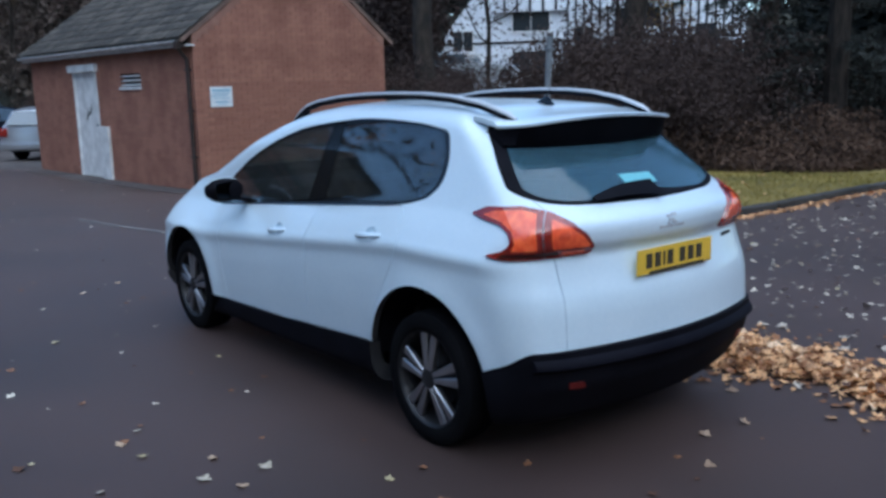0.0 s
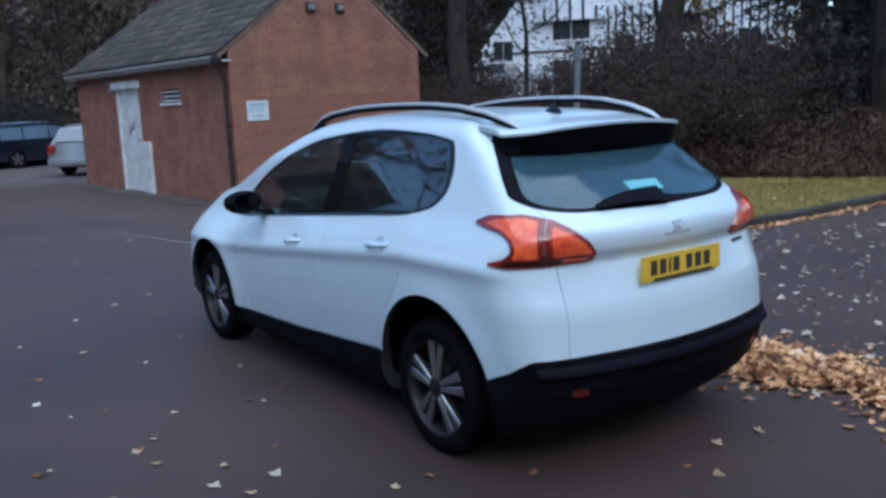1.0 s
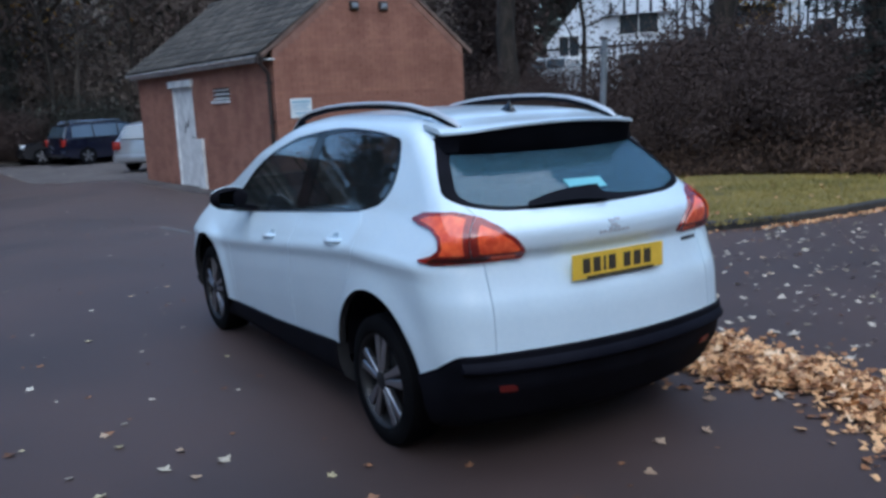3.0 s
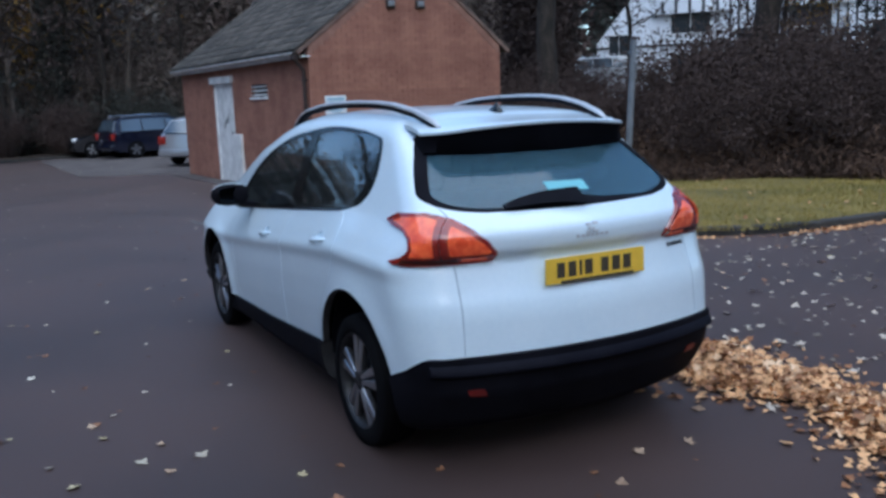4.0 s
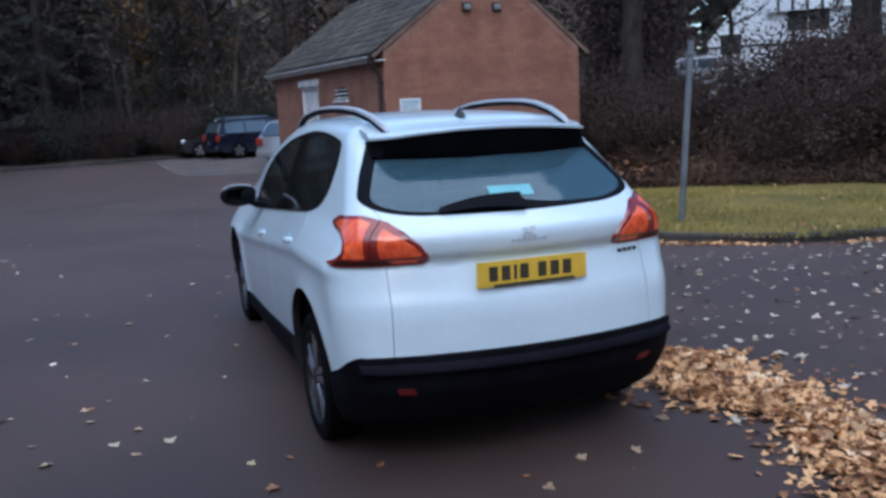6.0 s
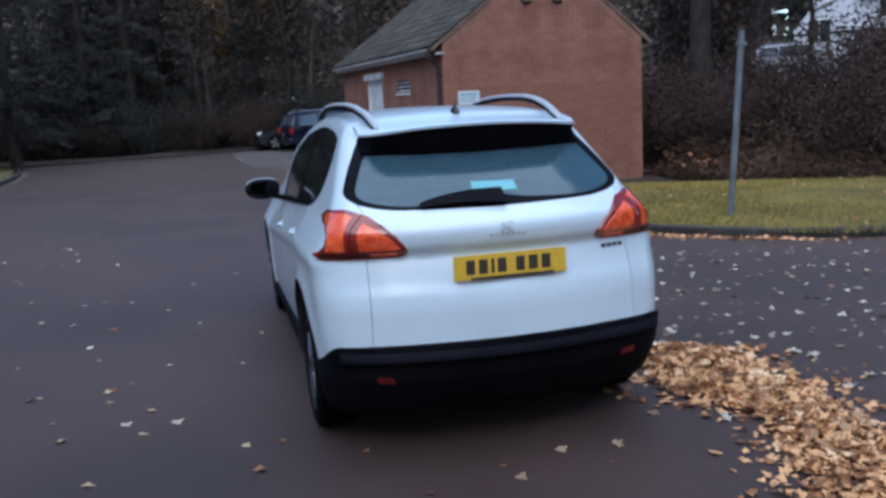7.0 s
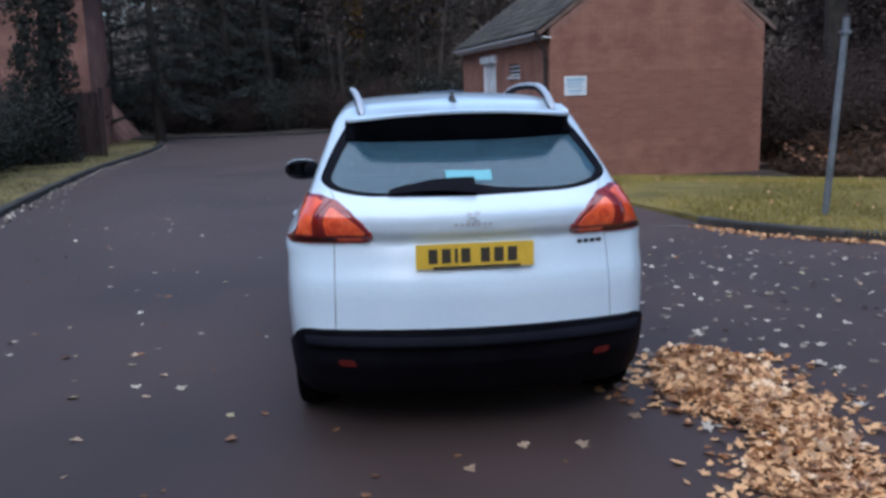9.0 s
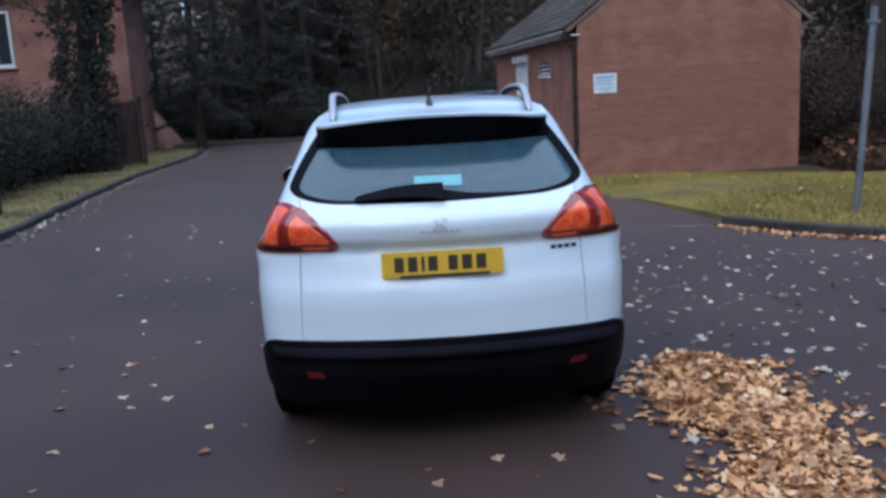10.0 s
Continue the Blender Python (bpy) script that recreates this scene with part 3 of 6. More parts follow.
# wheels
def wheel(y, s):
    hub = new("wheel")
    hub.parent = car
    hub.matrix_local = pose(s * 0.745, y, HUB_Z, 0, 0, 0 if s > 0 else 180)
    part("tyre", lathe([(-0.095, 0.226), (-0.103, 0.25), (-0.100, 0.285), (-0.088, 0.308), (-0.05, 0.316), (-0.048, 0.311), (-0.042, 0.311), (-0.04, 0.316), (-0.003, 0.317), (-0.001, 0.311), (0.005, 0.311), (0.007, 0.317), (0.04, 0.316), (0.042, 0.311), (0.048, 0.311), (0.05, 0.316), (0.088, 0.308), (0.100, 0.285), (0.103, 0.25), (0.097, 0.233), (0.09, 0.226)], 56, closed=True), RUBBER, hub, "black rubber tyre", True)
    part("rim", lathe([(-0.09, 0.205), (-0.03, 0.19), (0.05, 0.206), (0.078, 0.214), (0.094, 0.221), (0.098, 0.228), (0.090, 0.229), (0.07, 0.224), (-0.085, 0.225)], 56, closed=True), ALLOY, hub, "dark alloy rim", True)
    part("brake_disc", lathe([(0.0, 0.0), (0.0, 0.13), (0.012, 0.13), (0.018, 0.06), (0.03, 0.0)], 32), ALLOY, hub, "dark brake disc", True)
    part("wheel_back", lathe([(-0.02, 0.0), (-0.02, 0.19), (-0.035, 0.19), (-0.035, 0.0)], 32), BLACK_PLASTIC, hub, "dark backing plate")
    for k in range(5):
        turn = pose(0, 0, 0, 72 * k)
        for e in (-1, 1):
            bm = loft([[(0.088 - 0.01 * t + dx, e * (0.013 + 0.026 * t) + w * e2, 0.045 + 0.172 * t) for dx, w, e2 in ((0.0, 0.012 + 0.014 * t, -1), (0.006, 0.008 + 0.011 * t, -1), (0.006, 0.008 + 0.011 * t, 1), (0.0, 0.012 + 0.014 * t, 1), (-0.03, 0.010, 1), (-0.03, 0.010, -1))] for t in (0, 0.33, 0.66, 1.0)])
            bm.transform(turn)
            part("spoke", bm, ALLOY_FACE, hub, "", True)
        web = loft([[(0.078 - 0.006 * t + dx, b * (0.006 + 0.034 * t), 0.045 + 0.13 * t) for dx, b in ((0, -1), (0, 1), (-0.02, 1), (-0.02, -1))] for t in (0, 0.5, 1.0)])
        web.transform(turn)
        part("spoke_web", web, ALLOY, hub, "dark grey web between paired spokes")
        bm = lathe([(0.0, 0.0), (0.0, 0.009), (0.018, 0.008), (0.02, 0.0)], 8)
        bm.transform(pose(0, 0, 0, 36 + 72 * k) @ pose(0.072, 0, 0.043))
        part("wheel_bolt", bm, CHROME, hub, "", True)
    part("hub_cap", lathe([(0.06, 0.062), (0.085, 0.058), (0.094, 0.04), (0.098, 0.0)], 32), ALLOY, hub, "dark hub cap", True)
    return hub


for y in HUBS:
    for s in (-1, 1):
        wheel(y, s)
        # inner wing liner behind the wheel
        yy, r = y + (0.018 if y == 0 else 0.015), (0.431 if y == 0 else 0.409)
        bm = bmesh.new()
        arc = [(yy + r * math.cos(a), 0.330 + r * math.sin(a)) for a in (math.pi * (k / 24) for k in range(25))]
        A = [bm.verts.new((s * 0.50, p, q)) for p, q in arc]
        B = [bm.verts.new((s * 0.80, p, q)) for p, q in arc]
        for k in range(24):
            bm.faces.new((A[k], A[k + 1], B[k + 1], B[k]))
        bm.faces.new(A)
        part("wheel_liner", bm, BLACK_PLASTIC, car, "black wheel arch liner", True)
part("underbody", box(-0.62, 0.62, -0.55, 3.1, 0.21, 0.27, 0.02), BLACK_PLASTIC, car, "dark underbody tray")
part("silencer", lathe([(-0.25, 0.0), (-0.25, 0.07), (-0.22, 0.085), (0.22, 0.085), (0.25, 0.07), (0.25, 0.0)], 20), ALLOY, car, "dull exhaust silencer", True).location = (0.1, -0.38, 0.26)

# door mirrors
for s in (-1, 1):
    secs = []
    for t, w in ((0.0, 0.45), (0.12, 0.78), (0.35, 0.96), (0.6, 1.0), (0.82, 0.84), (0.95, 0.55), (1.0, 0.22)):
        x = 0.80 + 0.235 * t
        secs.append([(s * x, 1.905 + 0.06 * w * math.cos(a) * (1.25 if math.cos(a) > 0 else 0.75), 1.050 + 0.078 * w * math.sin(a) * (1 - 0.12 * t)) for a in (k * math.tau / 20 for k in range(20))])
    mirror = part("door_mirror", loft(secs), BLACK_PLASTIC, car, "black door mirror", True)
    cap = [[(p[0], p[1] + 0.004, p[2] + 0.003) for p in q] for q in secs[1:-1]]
    part("mirror_cap", loft([[q[k] for k in (1, 2, 3, 4, 5)] + [(q[k][0], q[k][1] - 0.01, q[k][2] - 0.008) for k in (5, 4, 3, 2, 1)] for q in cap]), PAINT, mirror, "white mirror cap", True)
    # the dark trees in the mirror are put into its near-black colour
    part("mirror_glass", prism(rounded([(s * 0.84, 1.000), (s * 1.010, 1.000), (s * 1.015, 1.098), (s * 0.84, 1.105)], 0.025), "y", -0.002, 0.002), shader("dim_mirror", (0.05, 0.052, 0.056), 0.12, 1.0), mirror, "mirror glass coloured dark as if reflecting trees").matrix_local = pose(s * 0.905, 1.862, 0, 0, 0, -s * 24) @ pose(-s * 0.905, 0, 0)
    part("mirror_arm", loft([[(s * x, 1.93 + dy, z + dz) for dy, dz in ((-0.04, -0.015), (0.05, -0.015), (0.05, 0.015), (-0.04, 0.015))] for x, z in ((0.70, 0.965), (0.80, 0.985), (0.86, 1.0))]), BLACK_PLASTIC, mirror)

# door handles across the bowls
for s in (-1, 1):
    for ya, yb, z in HANDLES:
        secs = []
        for k in range(9):
            t = k / 8
            y, out = yb + (ya - yb) * t, 0.003 + 0.024 * math.sin(math.pi * min(max(t * 1.16 - 0.08, 0), 1)) ** 0.5
            q = on_side(y, z + 0.018 * (0.5 - t), s)
            h = 0.013 + 0.004 * t
            secs.append([(q.x + s * (out - 0.012), y, q.z - h), (q.x + s * out, y, q.z - h * 0.6), (q.x + s * (out + 0.004), y, q.z), (q.x + s * out, y, q.z + h * 0.6), (q.x + s * (out - 0.012), y, q.z + h)])
        part("door_handle", loft(secs), PAINT, car, "body-coloured door handle", True)

# brightwork strip under the side glass
for s in (-1, 1):
    bm = bmesh.new()
    add_tube(bm, [on_side(2.3 - 0.09 * k, 0.9245 + 0.0078 * k - 0.004, s, 0.002) for k in range(23)], 0.006, 6)
    part("window_strip", bm, GLOSS_BLACK, car, "thin black strip under the side glass", True)

# number plate, its characters as plain bars
def plate_at(x, z, off):
    """A point on the flat plane of the plate, set off the middle of the tail."""
    y0, y1 = on_tail(0, 0.826).y, on_tail(0, 0.935).y
    return Vector((x, min(y0, y0 + (y1 - y0) * (z - 0.826) / 0.109) - off, z))


plate = part("number_plate", loft([[plate_at(x, z, 0.012) + Vector((0, d, 0)) for x, z in ((-0.26, 0.826), (0.26, 0.826), (0.26, 0.935), (-0.26, 0.935))] for d in (0.0, 0.008)]), PLATE_YELLOW, car, "yellow rear number plate with dark bars")


def flat_on_plate(x0, x1, z0, z1):
    bm = bmesh.new()
    corner = [plate_at(x, z, 0.012) for x, z in ((x0, 0.88 + z0), (x1, 0.88 + z0), (x1, 0.88 + z1), (x0, 0.88 + z1))]
    ring = [[bm.verts.new(c + Vector((0, d, 0))) for c in corner] for d in (-0.0015, 0.002)]
    bm.faces.new(ring[0]), bm.faces.new(ring[1][::-1])
    for i in range(4):
        bm.faces.new((ring[0][(i + 1) % 4], ring[0][i], ring[1][i], ring[1][(i + 1) % 4]))
    return bm


for x, w in ((-0.185, 0.040), (-0.127, 0.040), (-0.083, 0.014), (-0.041, 0.040), (0.045, 0.040), (0.105, 0.042), (0.165, 0.042)):
    part("plate_bar", flat_on_plate(x - w / 2, x + w / 2, -0.030, 0.034), PLATE_INK, plate, "dark bar")
part("plate_strip", loft([[plate_at(x, z, 0.014) + Vector((0, d, 0)) for x, z in ((-0.185, 0.822), (0.20, 0.822), (0.20, 0.836), (-0.185, 0.836))] for d in (0.0, 0.006)]), PLATE_INK, plate, "narrow black strip under the plate")

# badge shapes
def tail_bar(name, x0, x1, z0, z1, mat, off=0.004, label=""):
    return part(name, loft([[on_tail(x, z, off) + Vector((0, d, 0)) for x, z in ((x0, z0), (x1, z0 + 0.0), (x1, z1), (x0, z1))] for d in (0.0, off + 0.004)]), mat, car, label)


for x0, x1, z0, z1 in ((-0.030, -0.006, 1.052, 1.064), (0.004, 0.030, 1.056, 1.068), (-0.022, 0.012, 1.036, 1.046), (0.0, 0.028, 1.024, 1.034), (-0.034, -0.016, 1.022, 1.032)):
    tail_bar("badge", x0, x1, z0, z1, BADGE, 0.004, "chrome badge shape")
for k in range(7):
    tail_bar("badge_bar", -0.085 + 0.025 * k, -0.069 + 0.025 * k, 1.008, 1.020, BADGE, 0.003, "small chrome bar")
for k in range(4):
    tail_bar("badge_bar", 0.478 + 0.031 * k, 0.502 + 0.031 * k, 0.897, 0.913, ALLOY, 0.003, "small chrome bar")

# fog lamp and reflector in the bumper
for s in (-1, 1):
    ring = []
    for d in (0.0, 0.012):
        ring.append([on_tail(x, z, 0.018) + Vector((0, d, 0)) for x, z in rounded([(s * 0.535, 0.387), (s * 0.61, 0.390), (s * 0.622, 0.422), (s * 0.55, 0.420)], 0.012)])
    part("bumper_reflector", loft(ring), REFLECTOR, car, "red bumper reflector")
part("bumper_ridge", loft([[(x, on_tail(x, 0.502, 0.014).y + dy, 0.502 + dz) for dy, dz in ((0.01, 0.036), (-0.004, 0.031), (-0.024, 0.004), (-0.024, -0.008), (0.01, -0.026))] for x in (-0.765 + 0.0425 * k for k in range(37))]), RIDGE, car, "ridge along the bumper", True)

# rear wiper and sticker
secs = []
for k in range(9):
    t = k / 8
    x, z = 0.025 - 0.385 * t, 1.166 + 0.012 * math.sin(math.pi * t) - 0.016 * t
    h = 0.022 * (1 - t) ** 0.7 + 0.008
    p, q = on_tail(x, z - h, 0.012), on_tail(x, z + h, 0.012)
    o = Vector((0, -0.022, 0.012)) * (1 - 0.5 * t)
    secs.append([p, p + o, q + o, q])
part("rear_wiper", loft(secs), BLACK_PLASTIC, car, "black rear wiper", True)
ring = [[on_tail(x, z, 0.001) + Vector((0, d, 0)) for x, z in ((-0.098, 1.192), (0.110, 1.188), (0.112, 1.228), (-0.098, 1.232))] for d in (0.0, 0.002)]
part("window_sticker", loft(ring), TEAL, car, "pale teal sticker inside the rear window")

# cabin
part("cabin_floor", box(-0.70, 0.70, -0.45, 2.4, 0.36, 0.42), LINING, car, "dark cabin floor")
part("dashboard", loft([[(x, y, z) for y, z in ((2.62, 0.55), (2.62, 1.02), (2.35, 1.04), (2.08, 1.0), (2.0, 0.88), (2.15, 0.6))] for x in (-0.66, -0.3, 0.3, 0.66)]), LINING, car, "dark dashboard", True)
part("parcel_shelf", box(-0.56, 0.56, -0.36, 0.12, 0.98, 1.0, 0.006), SEAT_CLOTH, car, "dark parcel shelf")
for x, y, w in ((-0.36, 1.22, 0.24), (0.36, 1.22, 0.24), (-0.40, 0.36, 0.21), (0.02, 0.36, 0.19), (0.42, 0.36, 0.21)):
    lean = [(0.0, 0.62), (-0.04, 0.80), (-0.12, 1.00), (-0.17, 1.14)]
    part("seat_back", loft([[(x + w * a * (1.0 if i < 2 else 0.88), y + dy + b, z) for a, b in ((-1, 0.03), (-0.8, 0.08), (0.8, 0.08), (1, 0.03), (0.9, -0.06), (-0.9, -0.06))] for i, (dy, z) in enumerate(lean)]), SEAT_CLOTH, car, "charcoal cloth seat back", True)
    part("seat_cushion", box(x - w, x + w, y, y + 0.48, 0.45, 0.62, 0.05), SEAT_CLOTH, car, "charcoal cloth seat cushion", True)
    part("headrest", box(x - 0.12, x + 0.12, y - 0.24, y - 0.15, 1.16, 1.34 if y > 1 else 1.28, 0.035), SEAT_CLOTH, car, "charcoal headrest", True)
bm = lathe([(0.014 * math.cos(a), 0.17 + 0.014 * math.sin(a)) for a in (k * math.tau / 8 for k in range(8))], 40, closed=True)
bm.transform(pose(0.36, 1.88, 0.93, 0, 0, 90) @ pose(0, 0, 0, 0, 25, 0))
part("steering_wheel", bm, GLOSS_BLACK, car, "black steering wheel", True)
part("interior_mirror", box(-0.11, 0.11, 1.70, 1.73, 1.335, 1.395, 0.012), GLOSS_BLACK, car, "interior mirror", True)
part("door_pull", tube([on_side(1.62, 0.93, -1, -0.06), on_side(1.70, 0.985, -1, -0.06), on_side(1.95, 0.97, -1, -0.06)], 0.012, 8), CHROME, car, "satin chrome trim inside the front door", True)

# ---- ground, kerbs, lawns ----
SOIL = grain(shader("dark_woodland_soil", rough=0.95), 0.8, (0.018, 0.013, 0.009), (0.06, 0.04, 0.025), 0.03, 25)
CONCRETE = grain(shader("worn_concrete", rough=0.9), 1.2, (0.060, 0.050, 0.047), (0.105, 0.090, 0.084), 0.003, 110)
GRASS = grain(shader("autumn_grass", rough=0.8), 0.5, (0.125, 0.114, 0.024), (0.34, 0.262, 0.060), 0.0, 25, (0.25, 0.75), per_island=0.25)
ROUGH_GRASS = grain(shader("rough_verge_grass", rough=0.9), 0.9, (0.07, 0.058, 0.026), (0.18, 0.145, 0.05), 0.0, 25, per_island=0.35)
PALE = grain(shader("pale_joint", rough=0.9), 3, (0.10, 0.095, 0.092), (0.17, 0.16, 0.155), 0.002, 80)


def dip(x, y):
    """The drive falls a little towards the outbuilding."""
    t = min(max((y - 5.0) / 10.0, 0.0), 1.0)
    return -0.12 * t * t * (3 - 2 * t)


def lawn_top(x, y):
    """The lawn stands proud at its kerb, runs flush into the tarmac and sinks towards the brick wall."""
    flush = min(max((x - 2.5) / 1.1, 0.0), 1.0)
    back = min(max((y - 6.5) / 5.0, 0.0), 1.0)
    return 0.012 + 0.075 * flush + dip(x, y) - (0.10 + 0.14 * min(max((x - 3.0) / 4.2, 0.0), 1.0)) * back


def sheet(outline, z, name, mat, label, category, step=0.6, bumpy=0.0, low=-0.4, height=None):
    """A flat piece of ground with an edge, finely divided and slightly uneven."""
    bm = bmesh.new()
    vs = [bm.verts.new((x, y, z)) for x, y in outline]
    f = bm.faces.new(vs)
    if f.normal.z < 0:
        f.normal_flip()
    bmesh.ops.triangulate(bm, faces=bm.faces[:])
    xs, ys = [p[0] for p in outline], [p[1] for p in outline]
    for axis, lo, hi in ((0, min(xs), max(xs)), (1, min(ys), max(ys))):
        k = lo + step
        while k < hi:
            n = Vector((0, 0, 0))
            n[axis] = 1
            bmesh.ops.bisect_plane(bm, geom=bm.verts[:] + bm.edges[:] + bm.faces[:], plane_co=n * k, plane_no=n)
            k += step
    if bumpy:
        for v in bm.verts:
            if not v.is_boundary:
                v.co.z += bumpy * noise.noise((v.co.x * 0.35, v.co.y * 0.35, 3.0))
    for v in bm.verts:
        v.co.z += height(v.co.x, v.co.y) - z if height else dip(v.co.x, v.co.y)
    r = bmesh.ops.extrude_edge_only(bm, edges=[e for e in bm.edges if e.is_boundary])
    for v in r["geom"]:
        if isinstance(v, bmesh.types.BMVert):
            v.co.z = low
    bmesh.ops.recalc_face_normals(bm, faces=bm.faces)
    return tagged(obj(name, bm, mat, smooth=False), label, category, kind="structure")


def smooth_line(points, n=12):
    """A rounded line through points."""
    out = []
    p = [Vector(q) for q in points]
    p = [2 * p[0] - p[1], *p, 2 * p[-1] - p[-2]]
    for i in range(1, len(p) - 2):
        for k in range(n):
            t = k / n
            out.append(0.5 * ((2 * p[i]) + (p[i + 1] - p[i - 1]) * t + (2 * p[i - 1] - 5 * p[i] + 4 * p[i + 1] - p[i + 2]) * t * t + (3 * p[i] - p[i - 1] - 3 * p[i + 1] + p[i + 2]) * t ** 3))
    out.append(p[-2])
    return [tuple(q) for q in out]


bm = bmesh.new()
bmesh.ops.create_grid(bm, x_segments=60, y_segments=60, size=400)
for v in bm.verts:
    v.co.z = -0.19
tagged(obj("ground", bm, SOIL), "dark woodland soil covered with dead leaves", "ground", kind="structure")
ROAD = [(-4.3, -40), (-4.8, -3), (-5.0, 2), (-5.45, 7.1), (-6.3, 12.5), (-6.75, 17), (-6.95, 23.5), (-7.75, 28.0), (-9.2, 29.6), (-5.5, 30.0), (-3, 30.6), (0, 31.8), (12, 31.8), (30, 31.6), (30, 12.2), (8.6, 12.2), (3.0, 11.7), (2.6, 9.5), (2.65, 7.95), (3.05, 7.05), (3.3, 5.65), (3.45, 4.8), (3.74, 4.41), (4.46, 3.70), (5.3, 3.26), (6.45, 3.03), (9.8, 3.01), (18, 2.51), (30, 1.82), (30, -40)]
tagged(sheet(ROAD, 0.0, "road", ASPHALT, "dark worn tarmac drive strewn with fallen leaves", "road", 1.0), kind="structure")
sheet([(2.2, 19.9), (-0.2, 21.5), (-0.7, 31.2), (11, 31.2), (11, 19.9)], 0.006, "pavement", CONCRETE, "pale worn concrete parking bay", "pavement", 1.5)
sheet([(2.55, 11.5), (2.98, 11.5), (2.34, 19.6), (1.85, 19.6)], 0.012, "pavement", CONCRETE, "narrow concrete strip along the brick building", "pavement", 1.0)

RIGHT_KERB = smooth_line([(30, 1.6), (18, 2.3), (9.8, 2.80), (6.4, 2.82), (5.2, 3.05), (4.3, 3.52), (3.55, 4.25), (3.2, 4.85)], 10)
LEFT_KERB = smooth_line([(-4.3, -40), (-4.8, -3), (-5.0, 2), (-5.45, 7.1), (-6.3, 12.5), (-6.75, 17), (-6.95, 23.5), (-7.75, 28.0), (-9.2, 29.6)], 10)
sheet([(30, 1.72), (18, 2.42), (9.8, 2.92), (6.42, 2.94), (5.25, 3.17), (4.38, 3.62), (3.64, 4.33), (3.35, 4.75), (3.2, 5.6), (2.95, 7.0), (2.55, 7.9), (2.5, 9.5), (2.9, 11.6), (8.5, 11.9), (30, 11.5)], 0.085, "lawn", GRASS_SOIL, "patchy yellow-green lawn beside the drive", "lawn", 0.7, 0.05, height=lambda x, y: lawn_top(x, y) + 0.02 * noise.noise((x * 0.6, y * 0.6, 3.0)))
sheet([(-4.42, -40), (-4.92, -3), (-5.12, 2), (-5.57, 7.1), (-6.42, 12.5), (-6.87, 17), (-7.07, 23.5), (-7.87, 28.0), (-9.3, 29.7), (-13, 32), (-40, 32), (-40, -40)], 0.075, "verge", ROUGH_GRASS, "narrow grass verge along the drive", "verge", 1.2, 0.05)
sheet([(-9.3, 29.95), (-5.5, 30.2), (-3, 30.8), (0, 32.0), (12, 32.0), (30, 31.8), (30, 60), (-13, 60)], 0.10, "woodland_floor", SOIL, "woodland floor thick with dead leaves", "ground", 2.0, 0.15)


def kerb_run(line, height, width, side, lo=0.0, hi=1e9):
    """Kerb stones laid end to end, in pieces of about 0.9 m."""
    pts = [Vector((*p, 0)) for p in line]
    run, cur, out = 0.0, [pts[0]], []
    for a, b in zip(pts, pts[1:]):
        cur.append(b)
        run += (b - a).length
        if run > 0.9:
            out.append(cur)
            cur, run = [b], 0.0
    if len(cur) > 1:
        out.append(cur)
    e = thing("kerb", "row of low weathered concrete kerb stones", "kerb", kind="structure")
    for seg in out:
        d = (seg[-1] - seg[0]).normalized()
        n = Vector((-d.y, d.x, 0)) * side
        a, b = seg[0] + d * 0.006, seg[-1] - d * 0.006
        if not (lo <= (a - pts[0]).length <= hi):
            continue
        j = random.uniform(-0.006, 0.006)
        part("kerb_stone", loft([[p + n * o + Vector((0, 0, z + j + dip(p.x, p.y))) for o, z in ((0, -0.1), (0, height - 0.02), (0.006, height - 0.006), (0.02, height), (width, height), (width, -0.1))] for p in (a, b)]), KERB, e)
    return e


kerb_run(RIGHT_KERB, 0.092, 0.125, -1)
kerb_run(LEFT_KERB, 0.095, 0.125, 1)
kerb_run(smooth_line([(-9.3, 29.65), (-5.5, 30.05), (-3, 30.65), (0, 31.85), (5, 31.9), (14, 31.85)], 6), 0.09, 0.125, 1)

# a pale joint in the tarmac beyond the car
bm = bmesh.new()
line = smooth_line([(0.25, 9.3), (0.42, 8.1), (0.62, 7.1), (0.9, 6.0), (1.6, 5.2), (2.4, 4.9), (3.2, 4.75)], 6)
for (x0, y0), (x1, y1) in zip(line, line[1:]):
    d = Vector((x1 - x0, y1 - y0, 0)).normalized()
    n = Vector((-d.y, d.x, 0)) * (0.035 + 0.015 * noise.noise((x0 * 4, y0 * 4, 0)))
    a, b = Vector((x0, y0, 0.006 + dip(x0, y0))), Vector((x1, y1, 0.006 + dip(x1, y1)))
    bm.faces.new([bm.verts.new(p) for p in (a - n, b - n, b + n, a + n)])
bmesh.ops.remove_doubles(bm, verts=bm.verts, dist=0.02)
tagged(obj("road_joint", bm, PALE), "pale worn joint line across the tarmac", "road joint", kind="structure")

